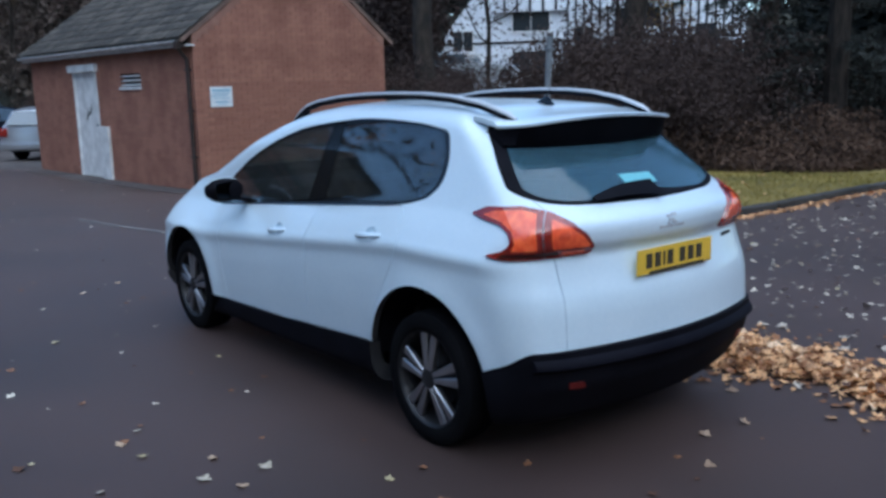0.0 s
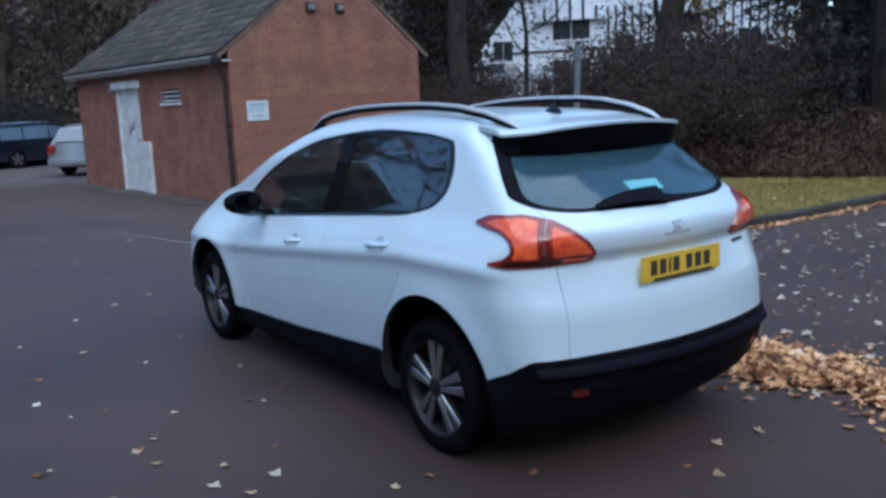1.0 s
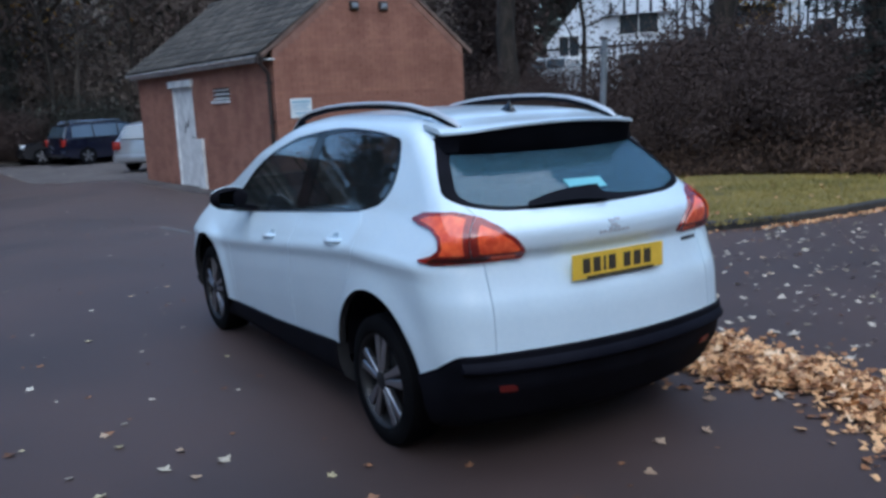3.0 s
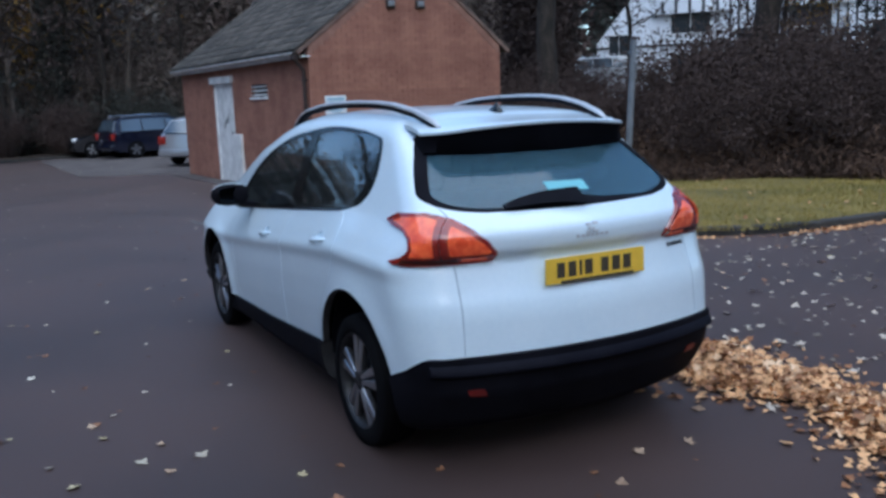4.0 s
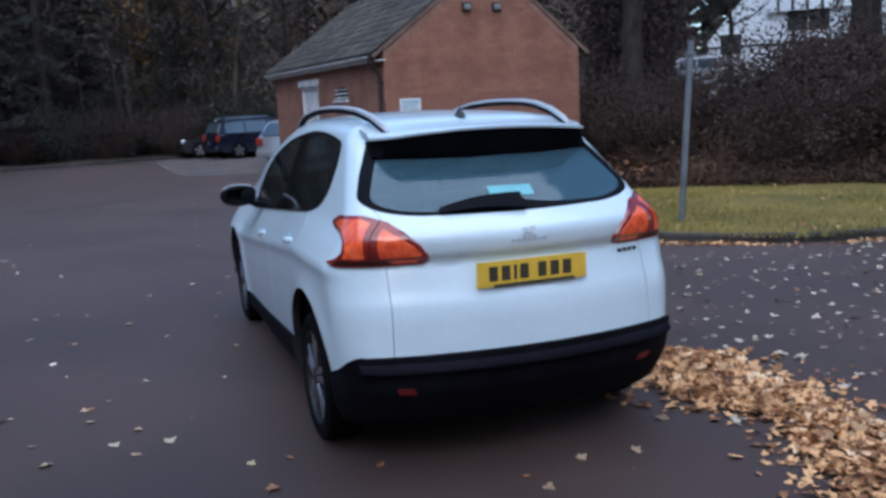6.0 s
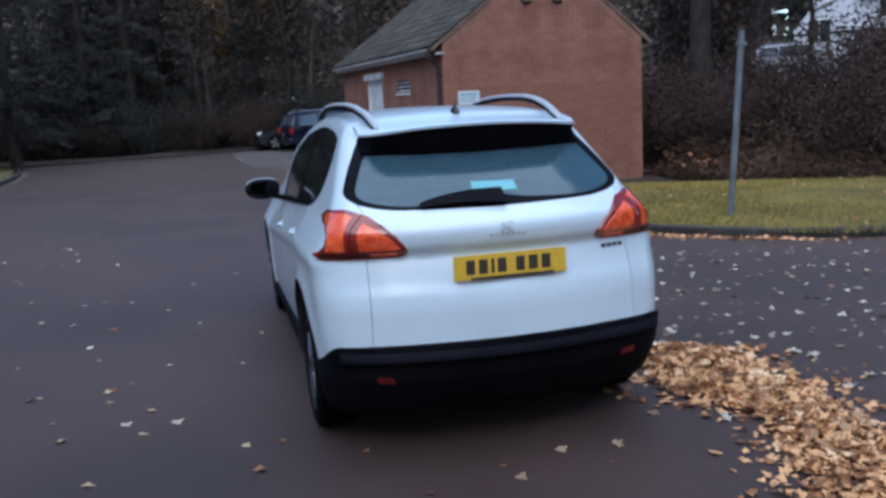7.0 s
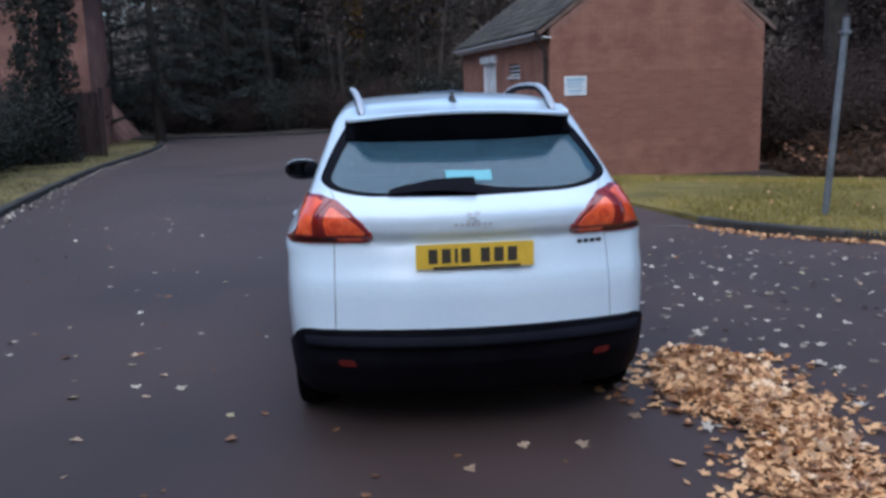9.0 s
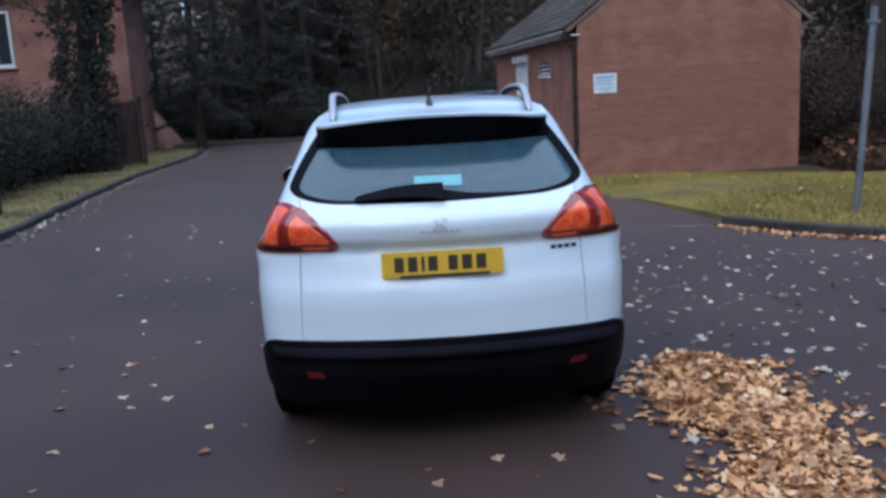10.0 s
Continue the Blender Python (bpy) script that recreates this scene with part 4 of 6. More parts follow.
# grass blades on the lawn and verge
def blades(name, inside, n, lo, hi, top, label, h=(0.03, 0.085), mat=GRASS):
    rng = np.random.default_rng(5)
    p = rng.uniform(lo, hi, (n * 3, 2))
    p = p[[inside(x, y) for x, y in p]][:n]
    m = len(p)
    a = rng.uniform(0, math.tau, m)
    ht, w = rng.uniform(*h, m), rng.uniform(0.004, 0.009, m)
    lean = rng.normal(0, 0.03, (m, 2))
    z = np.array([top(x, y) for x, y in p])
    v = np.zeros((m, 3, 3))
    c, s = np.cos(a) * w, np.sin(a) * w
    v[:, 0] = np.stack([p[:, 0] - c, p[:, 1] - s, z], 1)
    v[:, 1] = np.stack([p[:, 0] + c, p[:, 1] + s, z], 1)
    v[:, 2] = np.stack([p[:, 0] + lean[:, 0], p[:, 1] + lean[:, 1], z + ht], 1)
    me = bpy.data.meshes.new(name)
    me.from_pydata(v.reshape(-1, 3).tolist(), [], np.arange(m * 3).reshape(-1, 3).tolist())
    me.materials.append(mat)
    tagged(new(name, me), label, "grass", kind="stuff")


def lawn_right(x, y):
    return y > 2.89 + max(0, 5.3 - x) ** 1.55 * 0.62 and x > np.interp(y, [4.75, 5.6, 7.0, 7.9, 9.5, 11.5], [3.4, 3.25, 3.0, 2.6, 2.55, 2.9]) and y < 11.4 and (x - 8.8) * 0.84 + (y - 6.3) * 0.54 < 0.35


def verge_left(x, y):
    return -9.0 < x < np.interp(y, [-3, 2, 7.1, 12.5, 17, 23.5, 28.6], [-4.95, -5.15, -5.6, -6.45, -6.9, -7.1, -7.9])


blades("lawn_grass", lawn_right, 42000, (2.5, 2.7), (12.5, 11.5), lambda x, y: lawn_top(x, y) - 0.02, "short yellow-green grass with dead patches")
blades("verge_grass", verge_left, 12000, (-9, 0), (-4.9, 29), lambda x, y: 0.06 + dip(x, y), "short rough grass on the verge", (0.04, 0.11), ROUGH_GRASS)

# ---- the brick outbuilding: bricks and tiles follow last ----
HOUSE = pose(2.98, 11.5, 0, 0, 0, 4.6)
SIGN_WHITE = grain(shader("white_sign", rough=0.45), 6, (0.62, 0.66, 0.70), (0.74, 0.78, 0.80), 0.0, 60)
SIGN_BLUE = shader("pale_blue_print", (0.28, 0.46, 0.58), 0.5)
PIPE = grain(shader("brown_black_pipe", rough=0.5), 5, (0.02, 0.014, 0.013), (0.045, 0.03, 0.026), 0.0, 60)
VERGE = grain(shader("weathered_verge", rough=0.95), 4, (0.12, 0.08, 0.066), (0.20, 0.135, 0.11), 0.003, 80)
DARK = shader("dark_void", (0.01, 0.01, 0.011), 0.9)
GALV = grain(shader("galvanised_steel", rough=0.55, metal=0.5), 3, (0.14, 0.16, 0.18), (0.26, 0.28, 0.30), 0.0005, 40)
LONG, WIDE, EAVE, APEX_X, APEX_Z = 8.1, 4.22, 2.46, 2.22, 4.16
outhouse = thing("outbuilding", "small red brick outbuilding with a dark tiled gable roof", "outbuilding", HOUSE)


def wall_part(name, bm, mat, label="", parent=None):
    return part(name, bm, mat, parent or outhouse, label)


# mortar cores of the walls, with the doorway and vent left open
DOOR = (4.25, 5.55, 2.10)
VENT = (2.15, 3.05, 1.76, 2.02)
core = bmesh.new()
for y0, y1, z0, z1 in ((0.012, VENT[0], 0, EAVE), (VENT[0], VENT[1], 0, VENT[2]), (VENT[0], VENT[1], VENT[3], EAVE), (VENT[1], DOOR[0], 0, EAVE), (DOOR[0], DOOR[1], DOOR[2], EAVE), (DOOR[1], LONG, 0, EAVE)):
    add_box(core, 0.012, 0.215, y0, y1, -0.4, z1) if z0 == 0 else add_box(core, 0.012, 0.215, y0, y1, z0, z1)
wall_part("front_wall", core, MORTAR, "red brick wall with pale mortar")
gable = [(0.012, -0.4), (WIDE - 0.012, -0.4), (WIDE - 0.012, EAVE), (APEX_X, APEX_Z), (0.012, EAVE)]
wall_part("gable_wall", prism(gable, "y", 0.012, 0.21), MORTAR, "red brick gable wall with pale mortar")
wall_part("far_gable_wall", prism(gable, "y", LONG - 0.21, LONG), BRICKS, "red brick gable wall")
wall_part("back_wall", box(WIDE - 0.215, WIDE, 0.2, LONG - 0.2, -0.4, EAVE), BRICKS, "red brick wall")

# door with frame, header board and a meter box beside it
door = wall_part("door", box(0.03, 0.075, DOOR[0] + 0.07, DOOR[1] - 0.07, -0.10, DOOR[2] - 0.07, 0.004), WHITE_WOOD, "white painted door, scuffed and marked")
for y0, y1, z0, z1 in ((DOOR[0], DOOR[0] + 0.07, -0.13, DOOR[2]), (DOOR[1] - 0.07, DOOR[1], -0.13, DOOR[2]), (DOOR[0] + 0.07, DOOR[1] - 0.07, DOOR[2] - 0.07, DOOR[2])):
    wall_part("door_frame", box(-0.005, 0.10, y0, y1, z0, z1, 0.005), WHITE_WOOD, "white painted door frame")
wall_part("header_board", box(-0.07, 0.01, DOOR[0] - 0.10, DOOR[1] + 0.12, DOOR[2] + 0.005, DOOR[2] + 0.16, 0.006), WHITE_WOOD, "white board over the door")
for a, b, h in ((4.70, 1.42, 0.20), (4.90, 1.36, 0.26), (4.80, 1.30, 0.10)):
    wall_part("door_mark", loft([[(0.0285, a + 0.05 * k - 0.03 * math.sin(k), b - h * k / 2), (0.0285, a + 0.05 * k + 0.035, b - h * k / 2), (0.0300, a + 0.05 * k + 0.035, b - h * k / 2), (0.0300, a + 0.05 * k - 0.03 * math.sin(k), b - h * k / 2)] for k in (0, 1, 2)]), DARK, "dark smudge", door)
wall_part("door_knob", lathe([(0, 0), (0, 0.028), (-0.03, 0.02), (-0.05, 0.028), (-0.06, 0.0)], 16), GALV, "dull metal knob", door).location = (0.03, DOOR[0] + 0.16, 1.0)
wall_part("white_panel", box(-0.06, 0.008, 3.78, 4.20, -0.11, 0.98, 0.01), WHITE_WOOD, "white board leaning by the door")
vent = wall_part("vent_frame", box(0.09, 0.12, VENT[0], VENT[1], VENT[2], VENT[3]), DARK, "dark vent opening")
for k in range(3):
    m = pose(0.045, (VENT[0] + VENT[1]) / 2, VENT[2] + 0.045 + 0.085 * k, 0, -20, 0)
    wall_part("vent_slat", box(-0.045, 0.045, -0.45, 0.45, -0.007, 0.007, 0.0, m), WHITE_WOOD, "white louvre slat", vent)
wall_part("vent_sill", box(-0.03, 0.02, VENT[0] - 0.04, VENT[1] + 0.04, VENT[2] - 0.05, VENT[2] + 0.003, 0.005), WHITE_WOOD)

# fascia, gutter, downpipe, verge boards
wall_part("fascia", box(-0.16, -0.135, 0.12, LONG + 0.10, EAVE - 0.06, EAVE + 0.08, 0.004), WHITE_WOOD, "white fascia board")
wall_part("soffit", box(-0.135, 0.02, -0.05, LONG + 0.05, EAVE - 0.045, EAVE - 0.02), WHITE_WOOD, "white soffit")
gut = [(-0.165 + 0.055 * math.cos(a) - 0.05, EAVE + 0.05 + 0.055 * math.sin(a)) for a in (math.pi + math.pi * k / 8 for k in range(9))]
gut += [(-0.165 + 0.045 * math.cos(a) - 0.05, EAVE + 0.05 + 0.045 * math.sin(a)) for a in (math.tau - math.pi * k / 8 for k in range(9))]
wall_part("gutter", prism(gut, "y", 0.10, LONG + 0.12), WHITE_WOOD, "white half-round gutter")
wall_part("pipe_hopper", box(-0.27, -0.16, 0.04, 0.17, EAVE - 0.10, EAVE + 0.03, 0.012), PIPE, "dark hopper at the gutter's end")
wall_part("downpipe", tube([(-0.215, 0.10, EAVE), (-0.215, 0.10, EAVE - 0.08), (-0.06, 0.12, EAVE - 0.27), (-0.055, 0.12, EAVE - 0.4), (-0.055, 0.12, 0.02), (-0.10, 0.12, -0.05)], 0.036, 12), PIPE, "brown plastic downpipe")
for z in (0.5, 1.3, 2.0):
    wall_part("pipe_bracket", box(-0.10, 0.0, 0.07, 0.17, z, z + 0.035, 0.004), PIPE)
for xa, za, xb, zb in ((-0.22, EAVE + 0.03, APEX_X, APEX_Z + 0.14), (WIDE + 0.22, EAVE + 0.03, APEX_X, APEX_Z + 0.14)):
    d = Vector((xb - xa, 0, zb - za)).normalized()
    n = Vector((-d.z, 0, d.x)) * (1 if d.x > 0 else -1)
    a, b = Vector((xa, 0, za)), Vector((xb, 0, zb))
    wall_part("verge_board", loft([[p + n * o + Vector((0, y, 0)) for o, y in ((-0.03, -0.035), (0.035, -0.035), (0.035, 0.03), (-0.03, 0.03))] for p in (a, b)]), VERGE, "mortared verge of the gable")

wall_part("gable_coping", prism([(0.0, EAVE - 0.02), (APEX_X, APEX_Z - 0.02), (WIDE, EAVE - 0.02), (WIDE, EAVE + 0.16), (APEX_X, APEX_Z + 0.11), (0.0, EAVE + 0.16)], "y", -0.004, 0.2), MORTAR, "cut bricks under the verge")

# sign on the gable, lamps above, dark gap at the base
sign = tagged(obj("wall_sign", box(0.27, 0.70, -0.018, -0.003, 1.37, 1.72, 0.004), SIGN_WHITE), "white wall sign with pale blue bars fixed to brick", "sign")
sign.matrix_world = HOUSE
for z, x0, x1, h in ((1.655, 0.31, 0.66, 0.045), (1.60, 0.34, 0.63, 0.022), (1.56, 0.31, 0.60, 0.018), (1.52, 0.34, 0.65, 0.018), (1.455, 0.36, 0.61, 0.03), (1.41, 0.40, 0.57, 0.016)):
    part("sign_bar", box(x0, x1, -0.0205, -0.017, z - h / 2, z + h / 2), SIGN_BLUE, sign, "pale blue bar")
for x in (1.72, 2.36):
    lamp = thing("wall_lamp", "small dark bulkhead lamp high on the brick gable", "wall lamp", HOUSE @ pose(x, 0, 3.38), "gable lamps")
    part("lamp_back", box(-0.10, 0.10, -0.05, 0.0, -0.09, 0.09, 0.02), PIPE, lamp)
    part("lamp_glass", box(-0.07, 0.07, -0.09, -0.045, -0.06, 0.05, 0.025), GALV, lamp, "pale lamp cover", True)

# signpost on the lawn, bare of its plate
post = thing("sign_post", "bare grey galvanised steel post standing on the lawn", "post", pose(4.64, 4.75, 0.06, 0, 3.4, 0))
part("pole", tube([(0, 0, -0.3), (0, 0, 2.16)], 0.038, 16), GALV, post, "", True)
part("pole_cap", lathe([(2.155, 0.0405), (2.185, 0.0405), (2.192, 0.03), (2.194, 0.0)], 16, "z"), PIPE, post, "dark cap", True)
part("pole_clip", box(-0.05, 0.05, -0.05, 0.045, 1.98, 2.02, 0.006), GALV, post, "steel clip")

# timber post at the edge of the verge
stump = thing("timber_post", "short dark timber post on the grass verge", "post", pose(-6.66, 9.3, 0.02, 0, 0, 8))
part("timber", box(-0.11, 0.11, -0.11, 0.11, -0.2, 1.15, 0.015), grain(shader("dark_timber", rough=0.9), 3, (0.012, 0.009, 0.007), (0.035, 0.025, 0.02), 0.004, 40, stretch=(6, 6, 1)), stump)

# a dark panel of close-boarded fence at the end of the hedge
FENCE = grain(shader("dark_stained_fence", rough=0.9), 3, (0.030, 0.019, 0.016), (0.075, 0.046, 0.038), 0.003, 40, per_object=0.2, stretch=(5, 5, 1))
fence = thing("fence", "dark stained close-boarded timber fence beside the hedge", "fence", pose(-9.35, 20.3, -0.06, 0, 0, 8))
for k in range(13):
    part("board", box(0.13 * k, 0.13 * k + 0.122, -0.012 - 0.010 * (k % 2), 0.006, 0.06, 1.78 + 0.012 * math.sin(k * 2.3), 0.003), FENCE, fence)
for x in (-0.06, 1.70):
    part("fence_post", box(x, x + 0.10, -0.05, 0.05, -0.2, 1.90, 0.008), FENCE, fence, "square timber post")
for z in (0.35, 1.45):
    part("rail", box(0.0, 1.70, 0.008, 0.05, z, z + 0.07, 0.004), FENCE, fence)

# ---- trees and shrubs ----
BARK = grain(shader("dark_bark", rough=0.95), 3, (0.010, 0.008, 0.006), (0.040, 0.030, 0.022), 0.02, 30, stretch=(4, 4, 1))
EVERGREEN = grain(shader("dark_evergreen_leaf", rough=0.95, Specular_IOR_Level=0.08), 0.8, (0.036, 0.037, 0.032), (0.060, 0.062, 0.053), 0.0, 12, per_island=0.2)
NEEDLE = grain(shader("conifer_needles", rough=0.95, Specular_IOR_Level=0.08), 0.8, (0.036, 0.039, 0.035), (0.060, 0.064, 0.057), 0.0, 12, per_island=0.15)
BROWN_LEAF = grain(shader("brown_autumn_leaf", rough=0.95, Specular_IOR_Level=0.08), 0.8, (0.052, 0.038, 0.034), (0.078, 0.057, 0.050), 0.0, 12, per_island=0.2)
# Far woodland: haze is put into the leaf colour as a paler brown.
HAZY_LEAF = grain(shader("dull_brown_woodland", rough=0.95, Specular_IOR_Level=0.08), 0.8, (0.115, 0.093, 0.080), (0.155, 0.125, 0.105), 0.0, 12, per_island=0.2)
GOLD_LEAF = grain(shader("golden_autumn_leaf", rough=0.95, Specular_IOR_Level=0.08), 0.8, (0.10, 0.055, 0.012), (0.34, 0.20, 0.05), 0.0, 12, per_island=0.5)
BRACKEN = grain(shader("dead_bracken", rough=0.95, Specular_IOR_Level=0.08), 0.6, (0.045, 0.031, 0.024), (0.115, 0.074, 0.052), 0.0, 12, per_island=0.5)
# The deepest foliage is the palest, with haze put into its colour.
HAZY_DEEP = grain(shader("deep_wood_foliage", rough=0.95, Specular_IOR_Level=0.05), 0.4, (0.17, 0.152, 0.135), (0.215, 0.195, 0.172), 0.0, 8, per_island=0.12)
TWIG = grain(shader("thin_brown_twigs", rough=0.95, Specular_IOR_Level=0.08), 2, (0.045, 0.032, 0.027), (0.085, 0.060, 0.050), 0.0, 20, per_island=0.4)


def leaf_cloud(centres, size, rng, slim=0.5, flat=1.0):
    """Vertices and quads of many small bent leaves at the points given."""
    n = len(centres)
    a = rng.normal(size=(n, 3))
    a[:, 2] *= flat
    a /= np.linalg.norm(a, axis=1)[:, None]
    b = np.cross(a, rng.normal(size=(n, 3)))
    b /= np.linalg.norm(b, axis=1)[:, None] + 1e-9
    s = rng.uniform(*size, n)[:, None]
    c = np.cross(a, b) * s * 0.18
    v = np.stack([centres - a * s, centres + b * s * slim + c, centres + a * s, centres - b * s * slim + c], 1)
    return v.reshape(-1, 3), np.arange(n * 4).reshape(-1, 4)


def cloud_part(name, centres, size, mat, parent, seed=1, slim=0.5, flat=1.0, label=""):
    v, q = leaf_cloud(np.asarray(centres, float), size, np.random.default_rng(seed), slim, flat)
    me = bpy.data.meshes.new(name)
    me.from_pydata(v.tolist(), [], q.tolist())
    me.materials.append(mat)
    ob = new(name, me)
    if parent:
        ob.parent = parent
    if label:
        ob["label"] = label
    return ob


def branch_points(rng, start, way, length, n, sway=0.16):
    pts, p, d = [Vector(start)], Vector(start), Vector(way).normalized()
    for _ in range(n):
        d = (d + Vector(rng.normal(0, sway, 3)) + Vector((0, 0, 0.05))).normalized()
        p = p + d * length / n
        pts.append(p)
    return pts


def broad_tree(seed, height, radius, leaf, leaves=2600, ivy=0, spread=0.42, first=0.25, name="tree", label="", sway=0.16, bark=BARK):
    """A trunk with limbs and boughs, sparse leaves at their ends, and ivy on the trunk where it has any."""
    rng = np.random.default_rng(seed)
    t = thing(name, label, "tree")
    trunk = branch_points(rng, (0, 0, -0.2), (0.02, 0.01, 1), height, 10, sway)
    bm = bmesh.new()
    add_tube(bm, trunk, [radius * (1.25 - 0.3 * min(i, 1)) * (1 - 0.085 * i) for i in range(11)], 10)
    obj("trunk", bm, bark, t, smooth=True)
    bm, tips = bmesh.new(), []
    for k in range(16):
        f = first + (1 - first) * (k + rng.uniform(0, 0.8)) / 16
        i = min(int(f * 10), 9)
        p = trunk[i].lerp(trunk[i + 1], f * 10 - i)
        a = k * 2.4 + rng.uniform(-0.4, 0.4)
        limb = branch_points(rng, p, (math.cos(a), math.sin(a), rng.uniform(0.15, 0.7)), height * spread * (1.15 - f * 0.75), 6)
        r0 = radius * 0.34 * (1.15 - f * 0.7)
        add_tube(bm, limb, [r0 * (1 - 0.14 * j) for j in range(7)], 6)
        for m in range(5):
            j = 1 + m
            w = branch_points(rng, limb[j], (*(rng.normal(0, 1, 2)), rng.uniform(-0.2, 0.7)), height * 0.14, 4)
            add_tube(bm, w, [r0 * 0.32, r0 * 0.24, r0 * 0.16, r0 * 0.1, r0 * 0.05], 4)
            tips += w[1:]
    tagged(obj("boughs", bm, BARK, t, smooth=True), "bare dark boughs", kind="stuff").name = "bough_tangle"
    tips = np.array([tuple(p) for p in tips])
    c = tips[rng.integers(0, len(tips), leaves)] + rng.normal(0, height * 0.022, (leaves, 3))
    cloud_part("crown", c, (0.05, 0.12), leaf, t, seed)
    if ivy:
        z = rng.uniform(0, height * 0.75, ivy)
        a = rng.uniform(0, math.tau, ivy)
        i = np.clip((z / height * 10).astype(int), 0, 9)
        base = np.array([tuple(p) for p in trunk])[i]
        r = radius * (1.15 + 0.9 * np.abs(np.sin(z * 1.7 + a * 2))) * rng.uniform(0.8, 1.25, ivy)
        cloud_part("ivy", np.stack([base[:, 0] + r * np.cos(a), base[:, 1] + r * np.sin(a), z], 1), (0.028, 0.06), EVERGREEN, t, seed + 1, 0.7, label="dark ivy climbing the trunk")
    return t


def conifer(seed, height, width, name="conifer", label=""):
    """A dark conifer with drooping branches of needles."""
    rng = np.random.default_rng(seed)
    t = thing(name, label, "tree")
    bm = bmesh.new()
    add_tube(bm, [(0, 0, -0.2), (0.03, 0, height * 0.5), (0, 0, height)], [height * 0.022, height * 0.014, 0.01], 8)
    obj("trunk", bm, BARK, t, smooth=True)
    bm, pts = bmesh.new(), []
    for k in range(int(height * 7)):
        f = rng.uniform(0.03, 0.98)
        z, a = f * height, k * 2.4
        ln = width * (1 - f) ** 0.8 * rng.uniform(0.65, 1.1)
        d = Vector((math.cos(a), math.sin(a), 0.12))
        line = [Vector((0, 0, z)) + d * ln * s + Vector((0, 0, -0.30 * ln * s * s)) for s in (0, 0.35, 0.7, 1.0)]
        add_tube(bm, line, [0.025, 0.018, 0.01, 0.004], 4)
        m = int(60 * ln) + 10
        s = rng.uniform(0.12, 1.02, m)
        side = rng.normal(0, 0.13 * ln, m) * s
        n = Vector((-d.y, d.x, 0))
        for u, w in zip(s, side):
            q = Vector((0, 0, z)) + d * ln * u + Vector((0, 0, -0.30 * ln * u * u)) + n * w
            pts.append((q.x, q.y, q.z - rng.uniform(0, 0.12)))
    tagged(obj("boughs", bm, BARK, t, smooth=True), "dark drooping boughs", kind="stuff").name = "bough_tangle"
    cloud_part("crown", pts, (0.05, 0.13), NEEDLE, t, seed, 0.28, 0.6)
    return t


def shrub(seed, height, width, leaf, n=2600, stems=14, name="shrub", label="", size=(0.03, 0.075)):
    """Stems from the ground with clumps of small leaves and an uneven outline."""
    rng = np.random.default_rng(seed)
    t = thing(name, label, "shrub")
    bm, tips = bmesh.new(), []
    for k in range(stems):
        a = rng.uniform(0, math.tau)
        w = branch_points(rng, (0.15 * width * math.cos(a), 0.15 * width * math.sin(a), -0.1), (math.cos(a) * 0.55 * width / height, math.sin(a) * 0.55 * width / height, 1), height * rng.uniform(0.7, 1.1), 6)
        add_tube(bm, w, [0.022, 0.018, 0.014, 0.011, 0.008, 0.005, 0.002], 4)
        for j in range(2, 7):
            for _ in range(3):
                v = branch_points(rng, w[j], tuple(rng.normal(0, 1, 3)), height * 0.22, 3)
                add_tube(bm, v, [0.007, 0.005, 0.003, 0.001], 3)
                tips += v[1:]
        tips += w[2:]
    tagged(obj("twig_tangle", bm, TWIG, t), "tangle of thin brown twigs", kind="stuff")
    tips = np.array([tuple(p) for p in tips])
    c = tips[rng.integers(0, len(tips), n)] + rng.normal(0, 0.10 * height, (n, 3)) * (1, 1, 0.8)
    c[:, 2] = np.abs(c[:, 2])
    cloud_part("foliage", c, size, leaf, t, seed, 0.6)
    return t


def place(ob, spots, label=None):
    """Stands copies of a thing at (x, y, turn, scale); the first spot takes the thing itself."""
    for i, (x, y, z, turn, s) in enumerate(spots):
        m = pose(x, y, z, 0, 0, turn) @ Matrix.Diagonal((s, s, s, 1))
        if i:
            o = copy_thing(ob, pose(x, y, z, 0, 0, turn))
            o.matrix_basis = m
        else:
            ob.matrix_basis = m


def ground_height(x, y):
    """The bank on the east side of the lawn rises gently away from it."""
    d = (x - 8.8) * 0.84 + (y - 6.3) * 0.54
    return 0.03 + 0.30 * min(max(d, 0), 2.0) / 2.0 + 0.035 * max(d - 2, 0) + 0.056 * max(d - 14, 0)


rng = np.random.default_rng(11)
oak = broad_tree(3, 13, 0.26, BROWN_LEAF, 3000, 0, sway=0.05, label="tall bare-limbed tree with dark bark and few brown leaves")
ivy_tree = broad_tree(8, 12, 0.26, BROWN_LEAF, 2200, 15000, sway=0.03, label="tall tree with an ivy-covered dark trunk")
slim_tree = broad_tree(14, 11, 0.12, BROWN_LEAF, 1800, 0, 0.30, 0.18, sway=0.05, label="slender bare woodland tree with thin dark trunk")
# Bark with the light on the trunks put into its paler colour.
LIT_BARK = grain(shader("pale_lit_bark", rough=0.95), 3, (0.045, 0.035, 0.027), (0.105, 0.083, 0.065), 0.01, 30, stretch=(4, 4, 1))
pale_tree = broad_tree(27, 10, 0.15, GOLD_LEAF, 220, 0, 0.22, 0.35, sway=0.04, bark=LIT_BARK, label="slender woodland tree with bark paled as if lit and few yellow leaves")
gold_tree = broad_tree(21, 8, 0.12, GOLD_LEAF, 1500, 0, 0.34, 0.3, label="small tree with golden autumn leaves")
